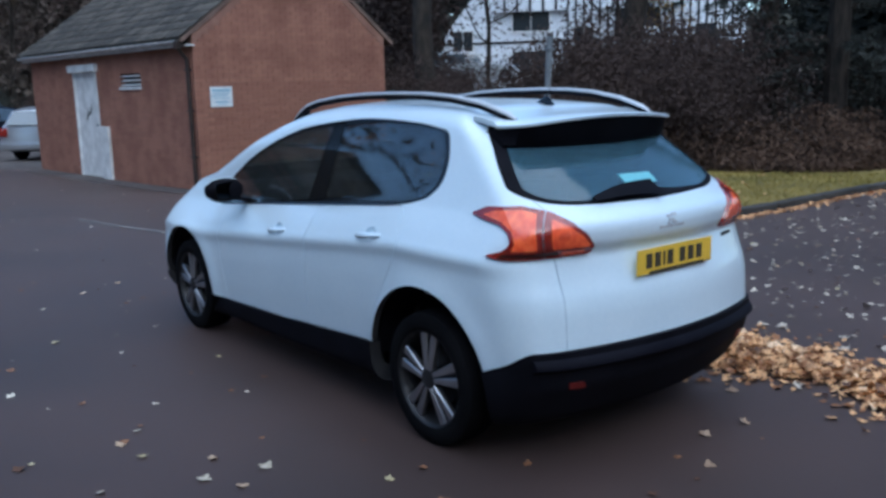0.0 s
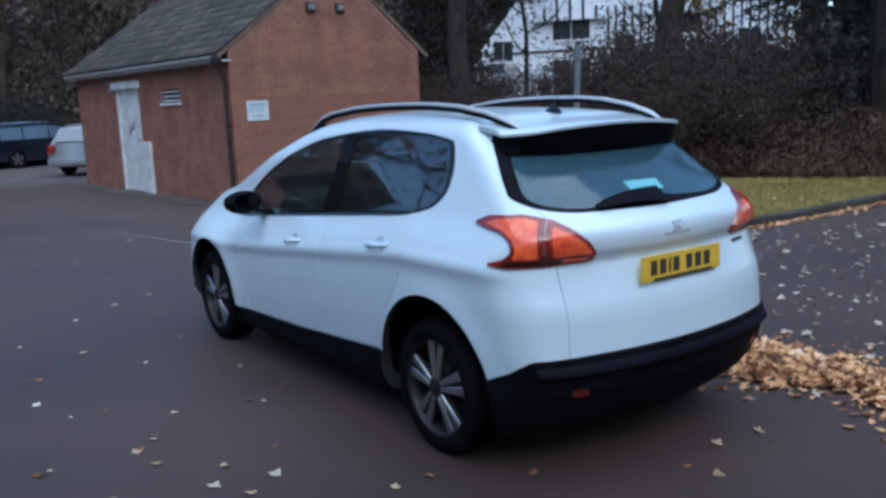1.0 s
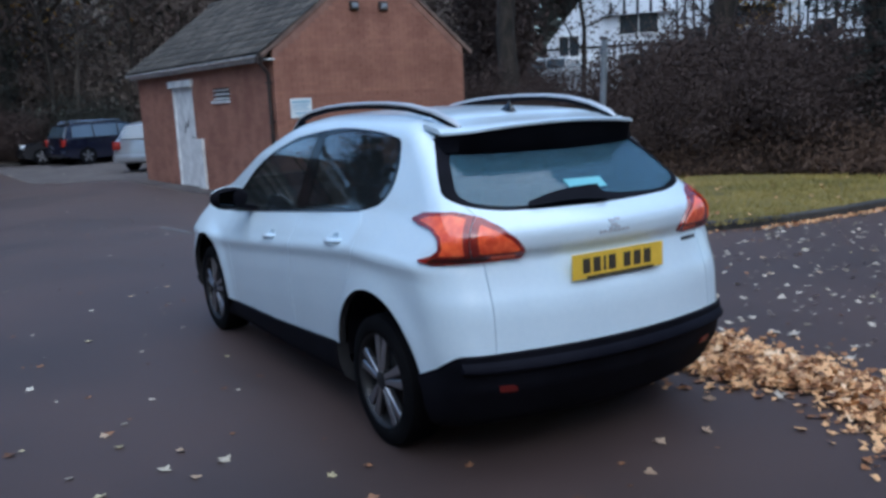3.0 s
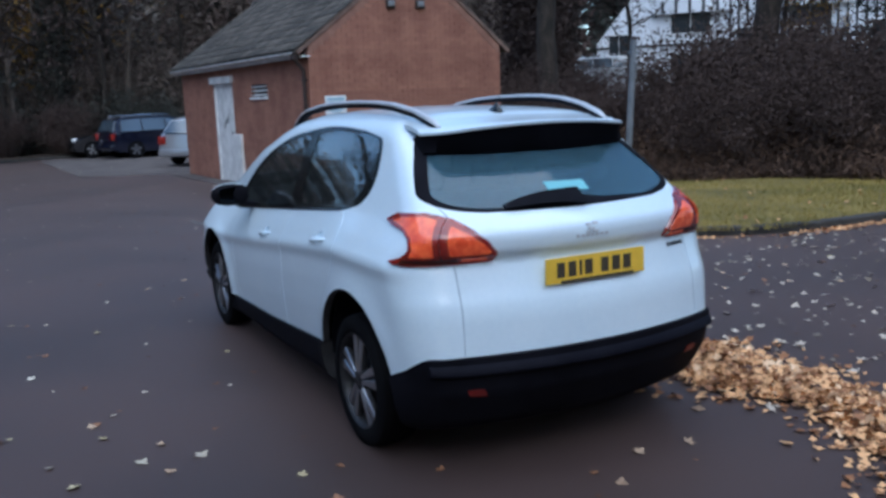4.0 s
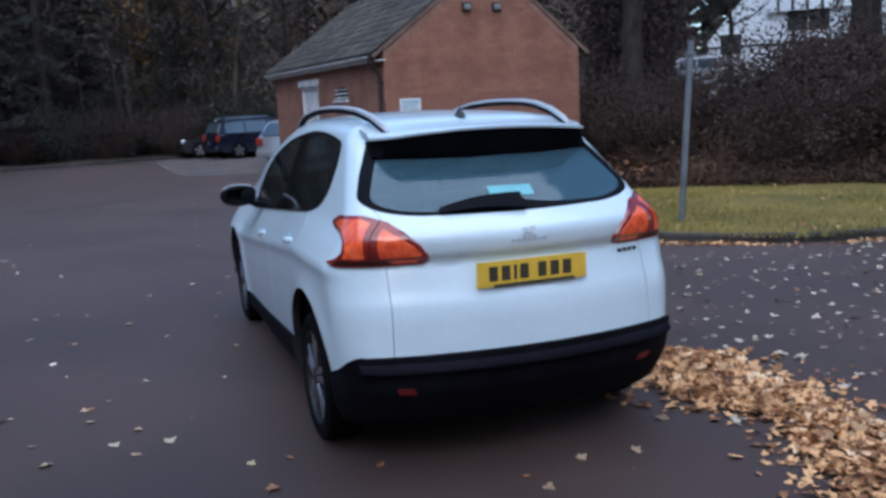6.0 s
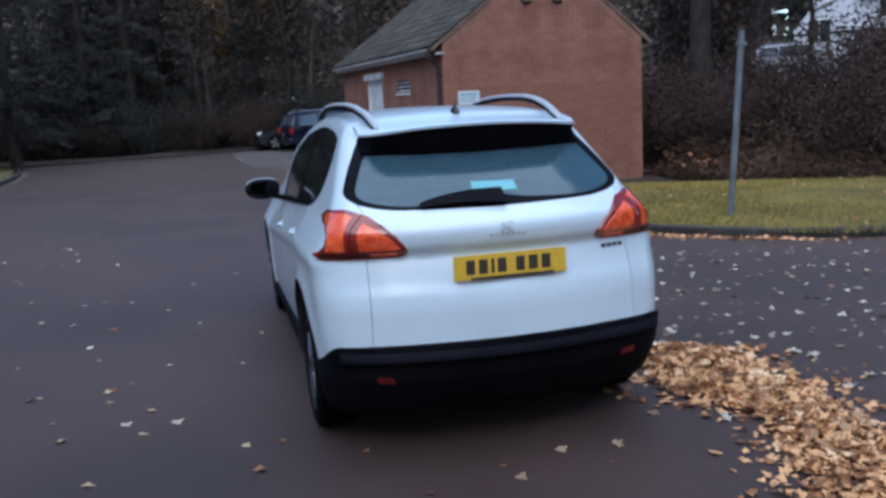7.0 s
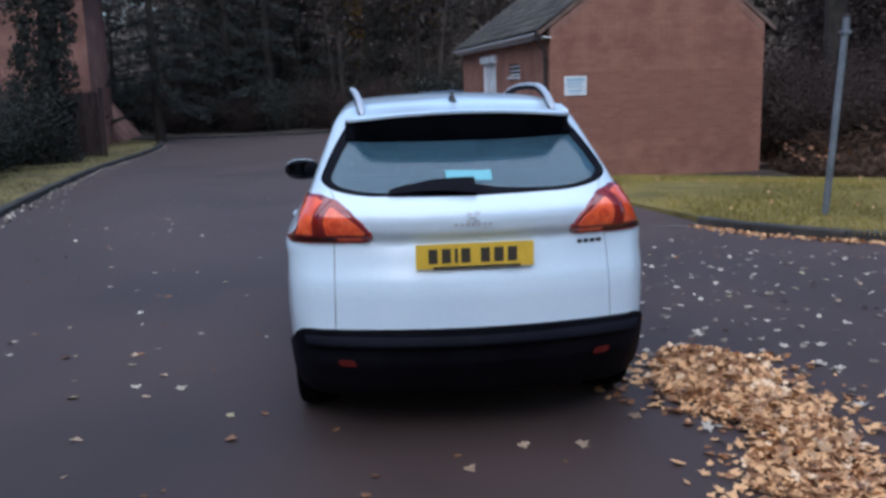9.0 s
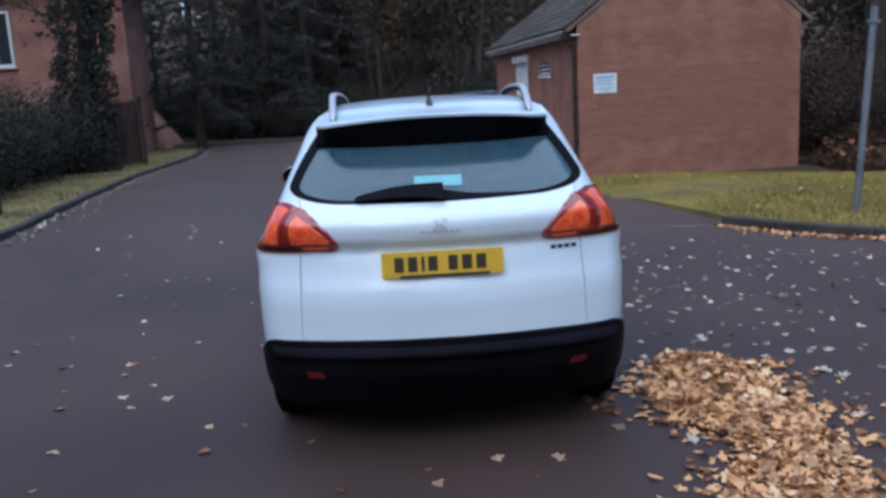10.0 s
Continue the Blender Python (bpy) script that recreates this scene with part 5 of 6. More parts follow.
fir = conifer(5, 12, 3.2, label="tall dark green conifer with drooping branches")
evergreen = shrub(31, 2.2, 2.2, EVERGREEN, 8500, 16, label="dense dark evergreen shrub", size=(0.026, 0.06))
thicket = shrub(41, 2.5, 2.6, BROWN_LEAF, 15000, 30, label="dense tangled brown thicket with dead leaves", size=(0.022, 0.06))

# Spots below y = 0 are unseen trees, added behind the viewpoint.
place(oak, [(12.4, 10.2, 0.6, 20, 1.25), (9.6, 13.4, 0.4, 130, 1.1), (17.5, 24, 1.0, 70, 1.0), (-4.5, 36, 0, 200, 1.1), (3.5, 38, 0, 260, 1.2), (11, 35, 0, 310, 1.0), (-16, 38, 0, 10, 1.1), (24, 33, 1.8, 90, 1.0), (-16, -17, 0, 40, 1.1), (6, -20, 0, 100, 1.2), (-22, 4, 0, 160, 1.1), (22, -14, 0, 220, 1.0)])
place(ivy_tree, [(-8.45, 18.6, -0.05, 140, 1.25), (0.2, 34.6, 0, 80, 1.1), (7.2, 36, 0, 150, 1.0), (-7.5, 40, 0, 220, 1.2), (-13, -22, 0, 30, 1.2), (-19, -6, 0, 100, 1.1), (16, -18, 0, 250, 1.1)])
place(slim_tree, [(-1.6, 33.2, 0, 0, 1.0), (-3.1, 34.4, 0, 50, 0.9), (1.9, 33.5, 0, 100, 1.05), (5.0, 33.8, 0, 150, 1.0), (9.2, 33.0, 0, 200, 0.95), (-6.2, 35, 0, 250, 1.1), (-8.6, 35.5, 0, 300, 1.0), (20.5, 16.5, 0.9, 120, 1.0), (19, 27.5, 1.0, 210, 1.0), (9.5, 25, 0.3, 260, 1.0), (11.6, 29, 0.3, 320, 1.1), (24.5, 20.5, 1.0, 10, 1.1), (18.0, 21.0, 0.9, 45, 0.9), (16.6, 22.6, 0.8, 195, 0.85)])
place(pale_tree, [(-1.4, 33.8, 0, 0, 1.1), (0.3, 34.6, 0, 80, 1.1), (2.9, 34.2, 0, 240, 1.0)])
place(gold_tree, [(-1.3, 36.2, 0, 0, 0.85), (21.0, 14.8, 0.6, 120, 0.6), (1.3, 40, 0, 200, 1.0)])
place(fir, [(14.6, 6.2, 0.5, 0, 1.0), (18.6, 10.2, 0.8, 90, 1.1), (19.2, 4.6, 0.6, 150, 1.1), (-7.75, 27.9, -0.05, 200, 0.75), (-6.0, 33.6, 0, 250, 0.9), (-10.6, 33, 0, 300, 0.5), (-8.0, 32.6, 0, 40, 0.9), (-4.3, 33.4, 0, 110, 1.0), (-2.9, 35.2, 0, 330, 1.05), (24, 8, 0.8, 20, 1.2), (13.5, 34.5, 0, 70, 1.0), (-20, -14, 0, 120, 1.2), (-3, -23, 0, 170, 1.2), (-18, 12, 0, 220, 1.0)])
place(evergreen, [(-8.7, 12.4, 0, 0, 0.82), (-9.0, 14.3, 0, 60, 0.85), (-9.2, 16.4, 0, 120, 0.86), (-9.3, 18.7, 0, 180, 0.82), (-9.4, 21.0, 0, 240, 0.84), (-8.9, 10.2, 0, 300, 0.9), (14.2, 7.8, 0.5, 20, 0.8), (16.2, 5.6, 0.5, 80, 0.85), (13.2, 9.0, 0.5, 140, 0.7), (-4.0, 33.0, 0, 200, 1.0), (3.2, 33.2, 0, 260, 1.0), (17, 3.6, 0.4, 320, 0.9), (-10.5, 24.6, 0, 10, 0.8)])
place(thicket, [(x, y, z, a, 0.8 * k) for x, y, z, a, k in ((9.0, 11.2, 0.2, 0, 0.72), (10.4, 9.6, 0.3, 50, 1.08), (11.6, 8.6, 0.35, 100, 1.1), (10.9, 11.4, 0.3, 150, 0.7), (12.6, 10.4, 0.5, 200, 1.18), (9.0, 13.2, 0.3, 250, 0.85), (13.6, 8.4, 0.5, 300, 1.1), (13.9, 10.0, 0.5, 40, 1.15), (12.4, 8.0, 0.4, 110, 1.05), (9.6, 7.9, 0.2, 170, 0.75), (11.0, 6.9, 0.3, 230, 0.85), (12.4, 16.2, 0.5, 290, 0.9), (8.3, 12.3, 0.1, 20, 0.75), (14.5, 11.5, 0.6, 70, 1.1), (-2.2, 32.9, 0, 120, 0.9), (0.6, 33.0, 0, 170, 0.95), (6.4, 33.0, 0, 220, 0.9), (-7.9, 33.0, 0, 270, 1.0), (8.6, 32.8, 0, 320, 0.9), (-5.6, 32.8, 0, 30, 0.7), (11.2, 32.6, 0, 80, 0.9))])


# undergrowth that cannot be told apart
def undergrowth(name, blobs, n, size, mat, label, seed, zsquash=0.7):
    rng = np.random.default_rng(seed)
    c = []
    for x, y, z, r in blobs:
        p = rng.normal(0, 1, (n, 3))
        p /= np.linalg.norm(p, axis=1)[:, None]
        p *= (rng.uniform(0.25, 1, n) ** 0.5)[:, None] * r * (1 + 0.25 * np.sin(p[:, :1] * 5 + p[:, 1:2] * 7))
        p[:, 2] *= zsquash
        p += (x, y, z)
        c.append(p[p[:, 2] > -0.05])
    o = cloud_part(name, np.concatenate(c), size, mat, None, seed, 0.6)
    tagged(o, label, "undergrowth", kind="stuff")


r2 = np.random.default_rng(4)
undergrowth("far_undergrowth", [(x, 34.5 + r2.uniform(-1.3, 2), r2.uniform(0.3, 1.4), r2.uniform(1.0, 1.9)) for x in np.arange(-14, 24, 1.25)], 1500, (0.05, 0.11), EVERGREEN, "dark evergreen undergrowth at the wood's edge", 2)
undergrowth("far_brown_undergrowth", [(x, 36.5 + r2.uniform(-1.5, 2), r2.uniform(1, 3.2), r2.uniform(1.2, 2.2)) for x in np.arange(-16, 28, 1.7)], 2200, (0.05, 0.11), HAZY_LEAF, "brown tangle of undergrowth between the trees", 3)
undergrowth("deep_wood", [(x, 44 + r2.uniform(-3, 5), r2.uniform(1.0, 7.5) if abs(x + 13.6) > 2.0 else 2.6, r2.uniform(2.5, 4.5) if abs(x + 13.6) > 2.0 else 2.5) for x in np.arange(-34, 26, 1.0)], 2600, (0.14, 0.32), HAZY_DEEP, "depth of the wood in foliage paled for haze", 6, 1.0)
undergrowth("bank_undergrowth", [(x, y, ground_height(x, y) + r2.uniform(-0.2, 0.1), r2.uniform(0.7, 1.1)) for x, y in ((11.4, 12.8), (13, 13), (14.5, 13.5), (16, 11.5), (15.5, 9.4), (17, 14), (11, 15), (13, 16), (15.2, 16), (9.8, 16.5), (12, 18.5), (17.5, 17), (18, 12.5), (16.8, 7.2), (20, 9), (21.5, 12), (9.3, 19), (10.5, 21.5), (14, 20), (20, 19.5))], 2200, (0.03, 0.09), BROWN_LEAF, "low tangled brown undergrowth on the bank", 7)
undergrowth("hedge_fill", [(-9.9 - 0.3 * (k % 2), 10.5 + 0.9 * k, 0.6, 1.15) for k in range(14)], 700, (0.04, 0.09), EVERGREEN, "dark hedge foliage along the verge", 8, 0.85)
# Unseen wood behind the viewpoint, added to block low light and darken reflections.
undergrowth("rear_wood", [(math.cos(a) * r, math.sin(a) * r + 2, z, 3.8) for a, r, z in ((math.radians(150 + 4.9 * k), 25 + 3 * math.sin(k * 2.3), 1.0 + 3.6 * (k % 4)) for k in range(40))], 700, (0.3, 0.6), EVERGREEN, "unseen dark wood added behind the viewpoint to block low light", 9, 1.0)

undergrowth("far_trees", [(x, y, z, 5.5) for x, y, z in ((26 + 3.2 * k, 74 - 3.0 * k + 4 * math.sin(k * 1.9), 2.5 + 5.5 * (k % 3)) for k in range(15))], 900, (0.5, 1.0), EVERGREEN, "dark far trees behind the white house", 13, 1.0)
undergrowth("near_trees", [(x, y, z, 3.0) for x, y, z in ((25 + 2.0 * (k % 2), 11 - 2.6 * (k // 3), 1.5 + 3.0 * (k % 3)) for k in range(12))], 700, (0.22, 0.45), NEEDLE, "dark conifers beyond the bank", 14, 1.0)
undergrowth("middle_trees", [(x, y, z, 2.6) for x, y, z in ((8 + 2.0 * (k % 8), 33.8 + 2.2 * (k // 8) + 0.8 * math.sin(k * 2.1), 1.2 + 2.7 * (k // 8) + 0.7 * math.sin(k)) for k in range(24))], 2300, (0.09, 0.2), HAZY_LEAF, "brown woodland beyond the outbuilding", 15, 1.0)

undergrowth("side_trees", [(25 + 1.5 * (k % 6) - 0.6 * (k // 6), 41 + 0.9 * (k % 6), 1.5 + 2.6 * (k // 6), 2.3) for k in range(24)], 600, (0.25, 0.5), BROWN_LEAF, "dark trees beside the white house", 16, 1.0)

undergrowth("copse", [(11.4 + 0.7 * (k % 3) + 0.2 * math.sin(k * 3.1), 17.0 + 0.9 * (k % 3), 0.9 + 1.5 * (k // 3), 1.35) for k in range(15)], 1300, (0.04, 0.10), BROWN_LEAF, "dark brown copse beyond the outbuilding", 18, 1.0)

# the bank and its dead bracken
EDGE = smooth_line([(7.95, 14.0), (7.6, 12.2), (7.5, 10.6), (7.95, 8.9), (8.9, 6.8), (9.9, 5.3), (10.8, 4.2), (13, 3.5), (18, 3.2)], 8)


def bank_edge(s, out):
    """A point at the share s of the bank's foot, moved into the bank."""
    k = s * (len(EDGE) - 1)
    i = min(max(int(k), 0), len(EDGE) - 2)
    a, b = Vector(EDGE[i]), Vector(EDGE[i + 1])
    return a.lerp(b, k - i) + Vector((0.80, 0.60)) * out


def bank_top(x, y, out):
    """The bank rises out of the lawn within two metres of its foot."""
    t = min(max(out / 2.0, 0.0), 1.0)
    low = lawn_top(x, y) - 0.02
    return low + (ground_height(x, y) - low) * t * t * (3 - 2 * t)


bm = bmesh.new()
bmesh.ops.create_grid(bm, x_segments=46, y_segments=40, size=1)
for v in bm.verts:
    s, t = v.co.x * 0.5 + 0.5, v.co.y * 0.5 + 0.5
    out = -0.2 + 26 * t ** 1.6
    p = bank_edge(s, out)
    v.co = (p.x, p.y, (bank_top(p.x, p.y, out) - 0.02 + 0.08 * min(max(out, 0), 1) * noise.noise((p.x * 0.5, p.y * 0.5, 0))) if t > 0.02 else -0.4)
tagged(obj("bank", bm, LITTER, smooth=True), "low earth bank covered in dead leaves and bracken", "bank", kind="structure")
c = []
for _ in range(26000):
    s, w = rng.uniform(-0.02, 0.95), abs(rng.normal(0, 1.1))
    e = tuple(bank_edge(s, w - 0.1))
    hgt = (0.3 + 0.75 * min(w, 1.2)) * (0.55 + 0.45 * noise.noise((e[0] * 0.9, e[1] * 0.9, 1.0)))
    c.append((*e, bank_top(*e, w - 0.1) + rng.uniform(0, 1) * max(hgt, 0.06)))
tagged(cloud_part("bracken", c, (0.04, 0.11), BRACKEN, None, 12, 0.22), "dead brown bracken and grass on the bank", "bracken", kind="stuff")

# ---- houses beyond the trees ----
RENDER_WHITE = grain(shader("white_render", rough=0.8), 0.7, (0.54, 0.57, 0.62), (0.68, 0.71, 0.75), 0.002, 20)
TIMBER = shader("black_timber", (0.02, 0.02, 0.022), 0.7)
OLD_BRICK = grain(shader("weathered_pink_brick", rough=0.95), 1.1, (0.17, 0.083, 0.064), (0.33, 0.170, 0.132), 0.004, 14, (0.3, 0.7))
CAR_GLASS = shader("sky_lit_car_glass", (0.05, 0.07, 0.09), 0.06, 0.0, IOR=2.1)
DULL_GLASS = shader("dull_window_glass", (0.03, 0.035, 0.04), 0.08, 0.0)


def window(parent, x0, x1, z0, z1, y, mat=WHITE_WOOD):
    """A casement window in a wall that faces -y of its house."""
    f = part("window", box(x0 - 0.08, x1 + 0.08, y - 0.05, y + 0.02, z0 - 0.08, z1 + 0.08, 0.01), mat, parent, "white framed window")
    half = (x0 + x1) / 2
    for a, b in ((x0, half - 0.03), (half + 0.03, x1)):
        part("pane", box(a, b, y - 0.065, y - 0.045, z0, z1), DULL_GLASS, f, "dark pane")
    part("sill", box(x0 - 0.14, x1 + 0.14, y - 0.14, y - 0.02, z0 - 0.14, z0 - 0.08, 0.01), mat, f)


villa = thing("house", "large white rendered house with black timbers beyond the trees", "house", pose(37, 47.5, 0.0, 0, 0, -51))
part("wall", prism([(0, -0.1), (0, 4.9), (3.0, 8.5), (21, 8.5), (21, -0.1)], "y", 0, 9), RENDER_WHITE, villa, "white rendered wall")
part("roof", prism([(2.6, 8.4), (4.4, 11.4), (20, 11.4), (22, 8.4)], "y", -0.5, 9.5), ROOF_TILE, villa, "dark tiled roof")
for x in (6.5, 14.0):
    part("gable", prism([(x - 2.6, 6.6), (x, 9.9), (x + 2.6, 6.6)], "y", -0.55, 4), RENDER_WHITE, villa, "white gable with timbers")
    for d in (-1.8, -0.9, 0.0, 0.9, 1.8):
        part("timber", box(x + d - 0.09, x + d + 0.09, -0.60, -0.52, 6.6, 9.7 - abs(d) * 1.25), TIMBER, villa, "black timber")
    window(villa, x - 1.3, x + 1.3, 5.3, 6.9, 0)
    window(villa, x - 1.3, x + 1.3, 2.2, 3.9, 0)
for x in (1.6, 10.2, 18.4):
    window(villa, x - 0.7, x + 0.7, 4.0, 5.4, 0)
part("timber_band", box(0, 21, -0.06, 0.0, 4.45, 4.62), TIMBER, villa, "black timber band")
for k in range(22):
    part("timber", box(9.0 + 0.55 * k, 9.14 + 0.55 * k, -0.05, 0.0, 4.7, 7.4), TIMBER, villa, "black timber")
part("chimney", box(9.5, 10.6, 3.5, 4.6, 9, 12), BRICKS, villa, "brick chimney")

cottage = thing("house", "red brick house with white windows behind the hedge", "house", pose(-23.4, 23.4, 0, 0, 0, 5))
part("wall", box(0, 14.4, 0, 3.2, -0.25, 5.4), OLD_BRICK, cottage, "red brick wall")
part("roof", prism([(-0.5, 5.3), (4.0, 9.0), (10.6, 9.0), (14.9, 5.3)], "y", -0.5, 3.7), ROOF_TILE, cottage, "dark tiled roof")
for x in (2.6, 7.1):
    window(cottage, x - 0.65, x + 0.65, 3.0, 4.4, 0)
    window(cottage, x - 0.65, x + 0.65, 0.8, 2.2, 0)
window(cottage, 10.05, 10.85, 3.1, 4.65, 0)
c = thing("side_wing", "low red brick wing of the house behind the hedge", "outbuilding", pose(-11.2, 27.2, 0, 0, 0, 5))
part("wall", prism([(0, -0.1), (2.2, -0.1), (0, 2.9)], "y", 0, 5), OLD_BRICK, c, "sloping brick wall")

# ---- parked cars ----
NAVY = shader("navy_car_paint", (0.007, 0.009, 0.024), 0.25, 0.2, Coat_Weight=1.0)
SILVER = shader("silver_car_paint", (0.42, 0.43, 0.45), 0.3, 0.6, Coat_Weight=0.8)
BLACK_PAINT = shader("black_car_paint", (0.008, 0.008, 0.010), 0.2, 0.0, Coat_Weight=1.0)
PALE_PAINT = shader("pale_car_paint", (0.55, 0.58, 0.60), 0.3, 0.2, Coat_Weight=0.8)


def parked_car(label, paint, m, kind="estate"):
    """A parked car, nose towards +y: body, cabin, windows, wheels, lamps."""
    e = thing("car", label, "car", m, "parked cars")
    ln, tail = (4.75, 0.0) if kind == "estate" else (4.2, 0.0)
    low = [(-0.02, 0.34), (0.0, 0.62), (0.05, 0.93), (1.0, 0.96), (2.2, 0.97), (ln - 1.35, 0.94), (ln - 0.6, 0.86), (ln - 0.12, 0.72), (ln, 0.52), (ln - 0.02, 0.28), (ln - 0.35, 0.22), (0.3, 0.24)]
    secs = [[(x * (1 if z > 0.3 else 0.96), y + (0.10 * (abs(x) / 0.88) ** 3 if y < 1 else -0.22 * (abs(x) / 0.88) ** 3 if y > ln - 0.7 else 0), z - (0.05 * (abs(x) / 0.88) ** 4 if z > 0.6 else 0)) for y, z in low] for x in (-0.88, -0.80, -0.55, 0, 0.55, 0.80, 0.88)]
    part("body", loft(secs), paint, e, "", True)
    roof = [(0.12, 0.90), (0.30, 1.38), (0.55, 1.46), (2.0, 1.48), (2.6, 1.40), (3.45, 0.93)] if kind == "estate" else [(0.06, 0.90), (0.42, 1.38), (0.8, 1.47), (1.7, 1.49), (2.3, 1.40), (3.15, 0.92)]
    cab = [[(x * (0.80 if z > 1.2 else 0.97), y, z - 0.035 * (abs(x) / 0.8) ** 3) for y, z in roof] for x in (-0.80, -0.74, -0.4, 0, 0.4, 0.74, 0.80)]
    part("cabin", loft(cab), paint, e, "", True)
    for s in (-1, 1):
        cut_at = [(0.40, 1.15), (1.20, 2.05), (2.10, 2.85)]
        for a, b in cut_at:
            top = lambda y: np.interp(y, [p[0] for p in roof], [p[1] for p in roof]) - 0.09
            q = [(s * 0.785, a, 0.965), (s * 0.785, b, 0.965), (s * 0.665, min(b, roof[4][0]), float(top(min(b, roof[4][0])))), (s * 0.665, max(a, 0.45), float(top(max(a, 0.45))))]
            part("side_window", loft([[(x + s * d, y, z) for x, y, z in q] for d in (-0.01, 0.012)]), CAR_GLASS, e, "side window reflecting the sky")
        for y in (0.85, ln - 0.85):
            w = new("wheel")
            w.parent = e
            w.matrix_local = pose(s * 0.80, y, 0.31, 0, 0, 0 if s > 0 else 180)
            part("tyre", lathe([(-0.10, 0.20), (-0.10, 0.29), (-0.07, 0.31), (0.07, 0.31), (0.095, 0.29), (0.09, 0.20)], 28, closed=True), RUBBER, w, "", True)
            part("rim", lathe([(0.07, 0.205), (0.085, 0.17), (0.07, 0.10), (0.088, 0.05), (0.09, 0.0)], 20), ALLOY, w, "dark wheel rim", True)
            for k in range(5):
                spoke = loft([[(0.092 + dx, b * (0.022 + 0.016 * t), 0.02 + 0.175 * t) for dx, b in ((0, -1), (0, 1), (-0.02, 1), (-0.02, -1))] for t in (0, 1)])
                spoke.transform(pose(0, 0, 0, 72 * k))
                part("spoke", spoke, ALLOY_FACE, w)
        part("tail_lamp", box(*sorted((s * 0.60, s * 0.86)), -0.025 + 0.05, 0.16, 0.66, 0.90, 0.02), LAMP_RED, e, "red tail lamp", True)
        part("headlamp", box(*sorted((s * 0.50, s * 0.80)), ln - 0.36, ln - 0.16, 0.60, 0.74, 0.03), PALE_PAINT, e, "clear headlamp", True)
        if kind == "estate":
            part("roof_rail", tube([(s * 0.60, 0.5, 1.44), (s * 0.60, 0.6, 1.50), (s * 0.60, 2.1, 1.52), (s * 0.60, 2.25, 1.46)], 0.016, 6), CHROME, e, "silver roof rail", True)
        part("window_strip", tube([(s * 0.80, 0.35, 0.955), (s * 0.80, 3.0, 0.955)], 0.012, 5), CHROME, e, "bright strip under the windows")
    part("rear_window", loft([[(x, y + d, z) for x, y, z in ((-0.66, roof[0][0] + 0.02, 0.98), (0.66, roof[0][0] + 0.02, 0.98), (0.56, roof[1][0] - 0.015, 1.34), (-0.56, roof[1][0] - 0.015, 1.34))] for d in (-0.02, 0.02)]), CAR_GLASS, e, "rear window reflecting the sky")
    part("windscreen", loft([[(x, y + d, z) for x, y, z in ((-0.68, roof[5][0] - 0.12, 0.985), (0.68, roof[5][0] - 0.12, 0.985), (0.58, roof[4][0] + 0.12, 1.355), (-0.58, roof[4][0] + 0.12, 1.355))] for d in (0.0, 0.05)]), DULL_GLASS, e, "dark windscreen")
    part("rear_bumper", box(-0.84, 0.84, -0.05, 0.12, 0.30, 0.52, 0.05), paint, e, "", True)
    return e


parked_car("dark navy estate car with silver roof rails parked on concrete", NAVY, pose(1.35, 29.6, -0.114, 0, 0, -76))
parked_car("silver hatchback parked behind the brick outbuilding", SILVER, pose(2.75, 22.6, -0.114, 0, 0, -48), "hatch")
parked_car("black hatchback parked beside the navy estate car", BLACK_PAINT, pose(4.5, 31.6, -0.114, 0, 0, 88), "hatch")
parked_car("pale car parked on higher ground beyond the bank", PALE_PAINT, pose(23.92, 29.17, 1.70, 0, 0, -130) @ pose(0, -2.1, 0))

# ---- fallen leaves ----
LEAF_TAN = grain(shader("fallen_leaf_tan", rough=0.7), 14, (0.24, 0.155, 0.095), (0.46, 0.33, 0.22), 0.0, 60, per_object=0.5)
LEAF_PALE = grain(shader("fallen_leaf_pale", rough=0.75), 14, (0.36, 0.31, 0.23), (0.66, 0.60, 0.49), 0.0, 60, per_object=0.4)
LEAF_YELLOW = grain(shader("fallen_leaf_yellow", rough=0.65), 14, (0.34, 0.28, 0.15), (0.54, 0.46, 0.28), 0.0, 60, per_object=0.3)
LEAF_BROWN = grain(shader("fallen_leaf_brown", rough=0.8), 14, (0.10, 0.045, 0.022), (0.26, 0.13, 0.07), 0.0, 60, per_object=0.4)
PILE_TAN = grain(shader("leaf_heap_tan", rough=0.7), 9, (0.26, 0.110, 0.040), (0.68, 0.385, 0.175), 0.0, 40, per_island=0.6)
PILE_PALE = grain(shader("leaf_heap_pale", rough=0.75), 9, (0.42, 0.25, 0.13), (0.78, 0.55, 0.34), 0.0, 40, per_island=0.6)
SCATTER_PALE = grain(shader("scattered_leaf_pale", rough=0.75), 9, (0.17, 0.135, 0.10), (0.45, 0.385, 0.31), 0.0, 40, per_island=0.7)
LITTER_LEAF = grain(shader("wet_brown_leaf", rough=0.7), 9, (0.08, 0.035, 0.018), (0.24, 0.11, 0.05), 0.0, 40, per_island=0.6)


